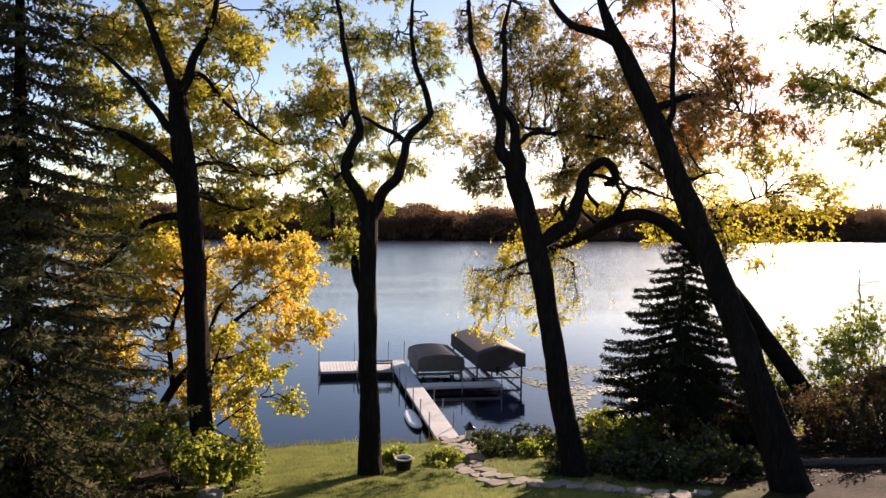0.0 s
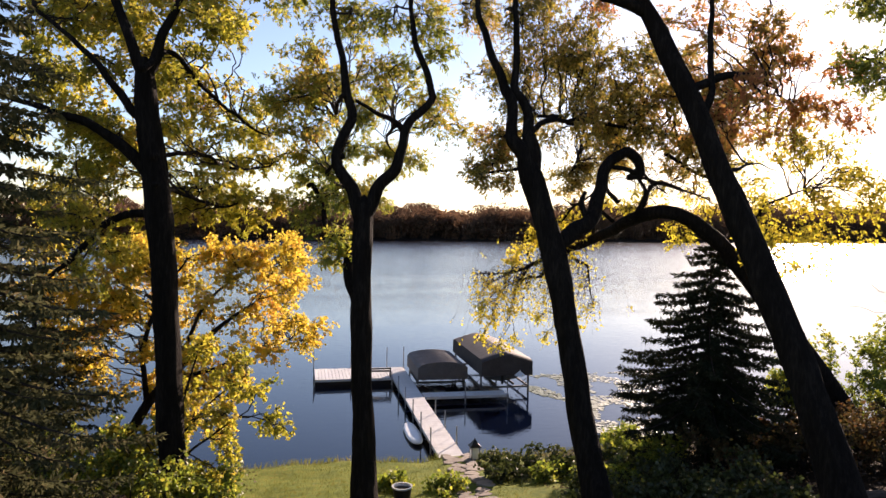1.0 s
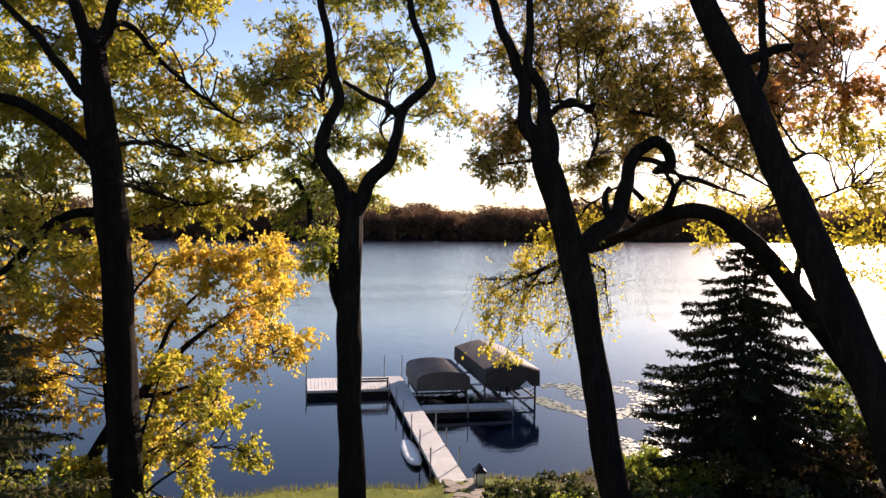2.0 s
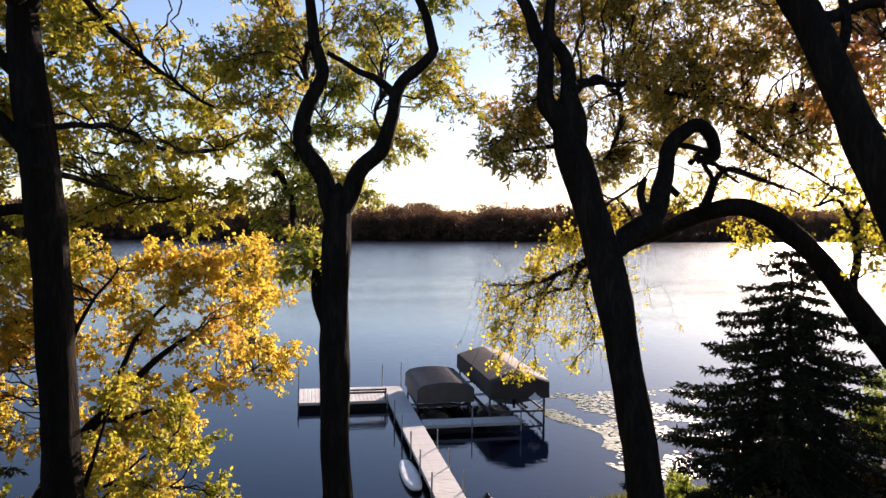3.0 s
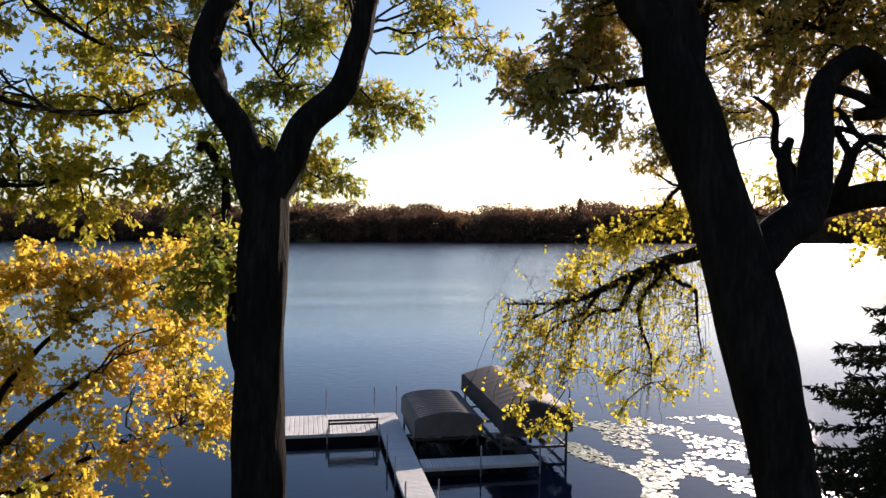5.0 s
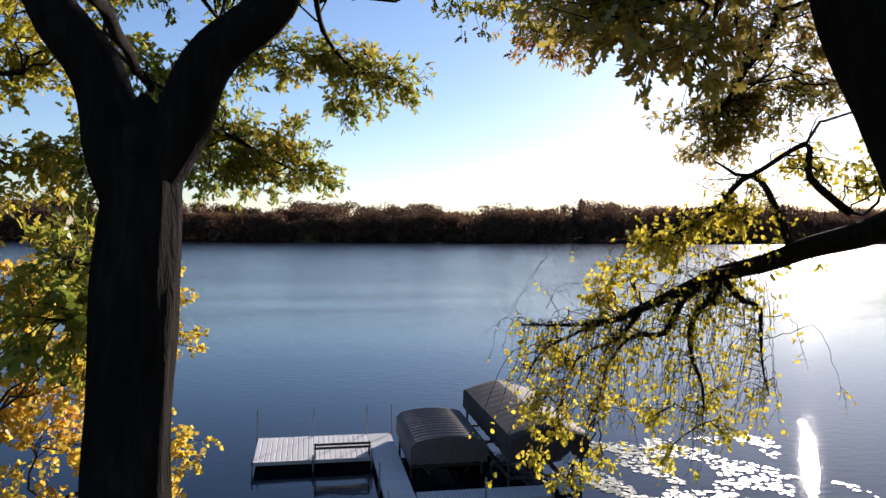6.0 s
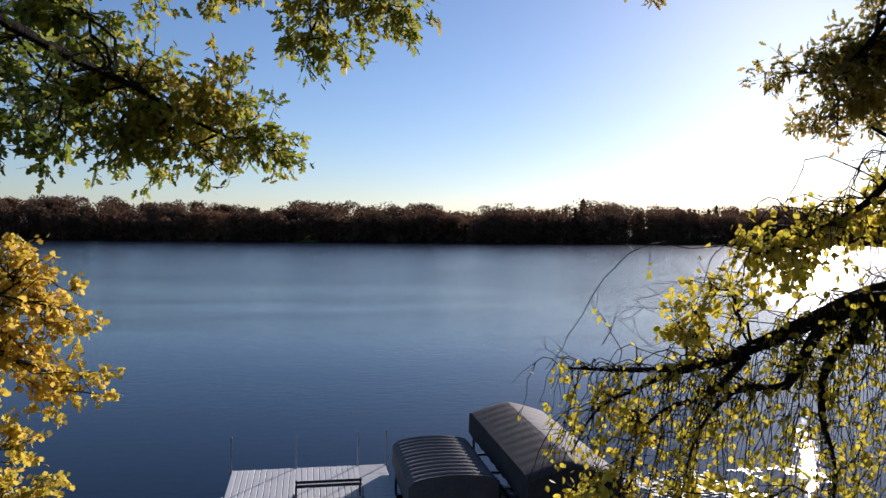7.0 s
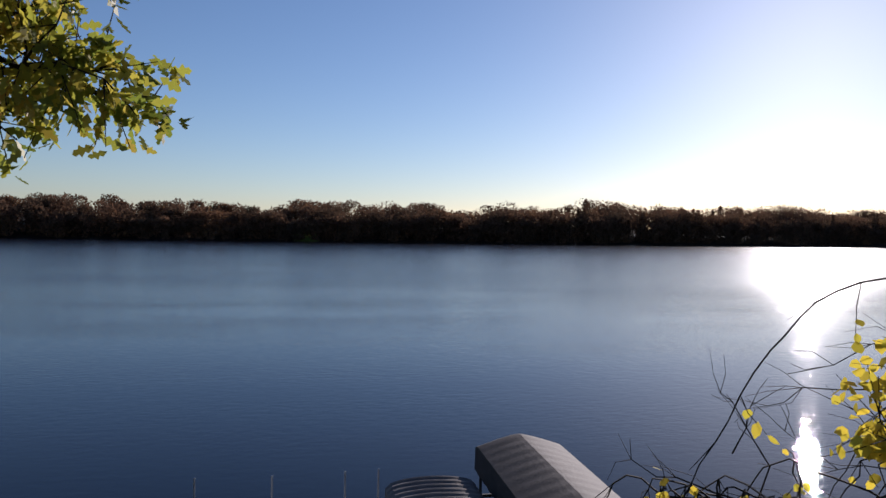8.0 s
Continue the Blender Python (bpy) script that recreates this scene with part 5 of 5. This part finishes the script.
# ---- path, rocks, edging ----
def slab(cx, cy, r, seed):
    q = np.random.default_rng(seed)
    n = 9
    a = np.sort(q.uniform(0, 2 * math.pi, n) * 0.25 + np.arange(n) * 2 * math.pi / n * 1.0)
    pts = [(cx + math.cos(t) * r * q.uniform(0.75, 1.1), cy + math.sin(t) * r * 0.8 * q.uniform(0.75, 1.1)) for t in a]
    zs = max(float(ground_z(x, y)) for x, y in pts) + 0.012
    s = Shape()
    s.add([(x, y, zs - 0.35) for x, y in pts] + [(x, y, zs - 0.02) for x, y in pts] + [(cx + (x - cx) * 0.94, cy + (y - cy) * 0.94, zs) for x, y in pts],
          [(i, (i + 1) % n, n + (i + 1) % n, n + i) for i in range(n)] + [(n + i, n + (i + 1) % n, 2 * n + (i + 1) % n, 2 * n + i) for i in range(n)] + [tuple(range(2 * n, 3 * n))])
    return s


PATH_LINE = spline([(0.7, -0.3, 0, 0), (0.32, -3.32, 0, 0), (-0.30, -7.17, 0, 0), (-0.77, -10.64, 0, 0), (-0.15, -12.87, 0, 0), (1.19, -14.45, 0, 0), (2.61, -15.74, 0, 0), (4.23, -16.68, 0, 0)], 0.62)
for i, p in enumerate(PATH_LINE):
    for side in (-0.34, 0.36):
        sx, sy = p[0] + side + rng.normal() * 0.1, p[1] + rng.normal() * 0.12
        solid("stepping_stone", slab(sx, sy, rng.uniform(0.3, 0.42), 100 + 2 * i + (side > 0)), STONE, "flat buff flagstone of the garden path", "flagstone", "stones of the path", at=(float(sx), float(sy), float(ground_z(sx, sy))))



def rock(x, y, r, squash, seed, label, group="", z=None):
    bm = bmesh.new()
    bmesh.ops.create_icosphere(bm, subdivisions=2, radius=1)
    q = np.random.default_rng(seed)
    off = Vector(q.uniform(-9, 9, 3))
    for v in bm.verts:
        d = 1 + 0.45 * noise.noise(v.co * 1.1 + off) + 0.15 * noise.noise(v.co * 3 + off)
        v.co = Vector((v.co.x * r * d, v.co.y * r * d * 0.8, v.co.z * r * d * squash))
    me = bpy.data.meshes.new("rock")
    bm.to_mesh(me)
    bm.free()
    ob = new("rock", me)
    ob.location = (x, y, float(ground_z(x, y)) + r * squash * 0.35 if z is None else z)
    me.materials.append(STONE)
    return tagged(ob, label, "rock", group)


rock(-9.4, -13.2, 0.36, 0.9, 1, "pale upright boulder at the edge of the lawn")
rock(-10.6, -9.9, 0.32, 0.8, 2, "pale boulder beside the oak")
for i in range(70):
    x = rng.uniform(-14, 14)
    if -0.3 < x < 1.5:
        continue
    rock(x, float(near_shore(x)) - rng.uniform(-0.25, 0.35), rng.uniform(0.09, 0.24), 0.6, 20 + i, "grey shoreline rock at the water's edge", "shoreline rocks")
for x0, y0, x1, y1 in ((9.4, -14.0, 12.4, -15.0), (-17, -12.6, -11.5, -13.4)):
    th_z = float(ground_z((x0 + x1) / 2, (y0 + y1) / 2))
    s = Shape().tube([(x0, y0, float(ground_z(x0, y0)) + 0.1), ((x0 + x1) / 2, (y0 + y1) / 2, th_z + 0.12), (x1, y1, float(ground_z(x1, y1)) + 0.1)], (0.15, 0.15, 0.14), 8, 0.1)
    solid("edging_log", s, TIMBER, "dark weathered log edging the planting bed", "log", at=((x0 + x1) / 2, (y0 + y1) / 2, th_z))


# ---- tub on the lawn beside the oak ----
tx_, ty_ = -3.11, -9.42
tz_ = float(ground_z(tx_, ty_))
rows = [(0.24, -0.06), (0.3, 0.3), (0.31, 0.42), (0.34, 0.44), (0.34, 0.48), (0.29, 0.48), (0.26, 0.2)]
tub = thing("planter_tub", (tx_, ty_, tz_), "dark plastic tub with a pale rim on the lawn", "tub")
for nm, a, b_, m in (("body", 0, 3, BLACK), ("rim", 3, 6, ALU)):
    rr = rows[a:b_ + 1] if nm == "rim" else rows[a:b_]
    part(nm, Shape().add([(tx_ + r * math.cos(k * math.pi / 10), ty_ + r * math.sin(k * math.pi / 10), tz_ + z) for r, z in rr for k in range(20)],
                         [(j * 20 + k, j * 20 + (k + 1) % 20, (j + 1) * 20 + (k + 1) % 20, (j + 1) * 20 + k) for j in range(len(rr) - 1) for k in range(20)]), m, tub)
part("soil", Shape().add([(tx_ + 0.285 * math.cos(k * math.pi / 10), ty_ + 0.285 * math.sin(k * math.pi / 10), tz_ + 0.38) for k in range(20)], [tuple(range(20))]), TIMBER, tub)


# ---- shrubs, grass, litter ----
def shrub(x, y, height, spread, material, label, density=1.0, outline=OVAL_LEAF):
    z = float(ground_z(x, y))
    th = thing("shrub", (x, y, z), label, "shrub")
    stems = []
    sh = Shape()
    for _ in range(7):
        a = rng.uniform(0, 6.28)
        tip = (x + math.cos(a) * spread * rng.uniform(0.2, 0.7), y + math.sin(a) * spread * rng.uniform(0.2, 0.7), z + height * rng.uniform(0.5, 0.9))
        stems.append(sprig(sh, (x, y, z - 0.1), tip, 0.03, 0.012, 5, 0.05, 0.4))
    part("stem_work", sh, TWIG, th, kind="stuff")
    sprays = [(x + rng.normal() * spread * 0.5, y + rng.normal() * spread * 0.5, z + height * rng.uniform(0.3, 0.95), spread * 0.42, height * 0.24) for _ in range(9)]
    wood, p, a, sz = foliage(np.pad(np.vstack(stems), ((0, 0), (0, 1)), constant_values=0.03), sprays, density, 0.2, (0.08, 0.15), (0.15, 0.4), thick=0.4)
    part("branch_work", wood, TWIG, th, kind="stuff")
    part("crown", leaves_mesh("crown", None, p, a, sz, outline, (x, y, z)), material, th, kind="stuff")


for x, y, h, sp in ((-10.6, -11.2, 1.9, 1.3), (-9.0, -10.6, 1.3, 1.0), (-12.4, -11.6, 2.2, 1.5), (-11.4, -7, 2.6, 1.6), (-13.6, -9.5, 2.6, 1.6), (-15.5, -10.8, 2.4, 1.7)):
    shrub(x, y, h, sp, LEAF_SHRUB, "leafy green and yellow shrub under the trees")
# dark-toned shrubs, massed here to deepen the shade of the bank
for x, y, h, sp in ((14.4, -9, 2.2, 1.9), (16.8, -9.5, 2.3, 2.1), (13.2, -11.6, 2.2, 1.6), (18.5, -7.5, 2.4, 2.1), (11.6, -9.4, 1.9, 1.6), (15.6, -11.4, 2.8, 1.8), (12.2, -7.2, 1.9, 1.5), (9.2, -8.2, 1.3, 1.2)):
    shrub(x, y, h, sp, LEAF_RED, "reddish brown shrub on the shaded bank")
for x, y, h, sp in ((17.5, -4.5, 4.8, 2.1), (20.5, -5, 5.6, 2.4), (22.5, -7, 5.4, 2.4), (15.2, -4.2, 3.4, 1.6), (6.6, -4.4, 0.9, 1.0), (7.6, -6.4, 1.1, 1.1), (12.4, -3.4, 2.2, 1.2), (8.4, -2.6, 1.2, 0.9), (14.0, -6.6, 2.6, 1.3)):
    shrub(x, y, h, sp, LEAF_SHRUB, "sunlit yellow-green shrub near the water")
# low plants whose dark leaf colour stands in for shadow on the ground
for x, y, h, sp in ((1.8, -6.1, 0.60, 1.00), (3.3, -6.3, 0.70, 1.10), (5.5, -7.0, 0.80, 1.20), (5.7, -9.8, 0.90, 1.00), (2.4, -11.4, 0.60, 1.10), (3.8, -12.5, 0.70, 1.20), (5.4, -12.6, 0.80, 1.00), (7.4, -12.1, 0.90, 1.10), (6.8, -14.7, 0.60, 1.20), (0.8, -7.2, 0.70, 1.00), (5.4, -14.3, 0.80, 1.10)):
    shrub(x, y, h, sp, LEAF_SHADE, "low green plants under the oaks, coloured dark for shade", 0.9)
for x, y, h, sp in ((-3.2, -7.4, 0.45, 0.6), (2.7, -7.5, 0.4, 0.7), (4.4, -8.8, 0.5, 0.8), (-1.3, -8.2, 0.4, 0.5)):
    shrub(x, y, h, sp, LEAF_SHRUB, "low green plants bordering the path", 0.6)


n = 60000
gxs, gys = rng.uniform(-14, 12, n), rng.uniform(-16, 1.2, n)
keep = (gys < near_shore(gxs) - 0.15) & ((gxs < 3.0 + rng.normal(size=n) * 1.5) | (gys > -5.5)) & (gxs > -9 + rng.normal(size=n))
keep &= np.abs(gxs - np.interp(gys, PATH_LINE[::-1, 1], PATH_LINE[::-1, 0])) > 0.75
gxs, gys = gxs[keep], gys[keep]
n = len(gxs)
tall = np.where((gys > near_shore(gxs) - 1.6) & (rng.random(n) < 0.4), rng.uniform(0.12, 0.42, n), rng.uniform(0.06, 0.15, n))
blade = np.array([(-0.05, 0), (0.05, 0), (0.03, 0.6), (0, 1.0)])
ob = new("grass", leaves_mesh("grass", None, np.stack([gxs, gys, ground_z(gxs, gys) - 0.02], 1), rng.normal(size=(n, 3)) * 0.35 + (0, 0, 1), tall, blade, (0, 0, 0)))
ob.data.materials.append(GRASS_BLADE)
tagged(ob, "green lawn grass, longer at the shore", "grass", kind="stuff")
n = 7000
lxs, lys = np.concatenate([rng.uniform(2, 18, 5000), rng.uniform(-18, -8, 2000)]), rng.uniform(-17, 0.5, n)
ob = new("fallen_leaves", leaves_mesh("fallen_leaves", None, np.stack([lxs, lys, ground_z(lxs, lys) + 0.02], 1), rng.normal(size=(n, 3)) * (1, 1, 0.15), rng.uniform(0.08, 0.15, n), OAK_LEAF, (0, 0, 0)))
ob.data.materials.append(LITTER)
tagged(ob, "brown fallen oak leaves on the bank", "leaves", kind="stuff")

# bare sapling by the water
at = (24.3, 0, 0.3)
th = thing("bare_tree", at, "small bare leafless tree at the waterside", "tree")
sh = Shape()
trunk = sprig(sh, (24.3, 0, 0.2), (24.1, 0, 9.8), 0.1, 0.02, 6, 0, 0.1)
part("trunk", sh, BARK, th)
wood = Shape()
for _ in range(26):
    s0 = trunk[int(len(trunk) * rng.uniform(0.5, 0.99))]
    sprig(wood, s0, s0 + np.array((rng.normal() * 1.3, rng.normal() * 0.8, rng.uniform(-0.2, 1.2))), 0.02, 0.005, 3, 0.1, 0.5)
part("branch_work", wood, TWIG, th, kind="stuff")
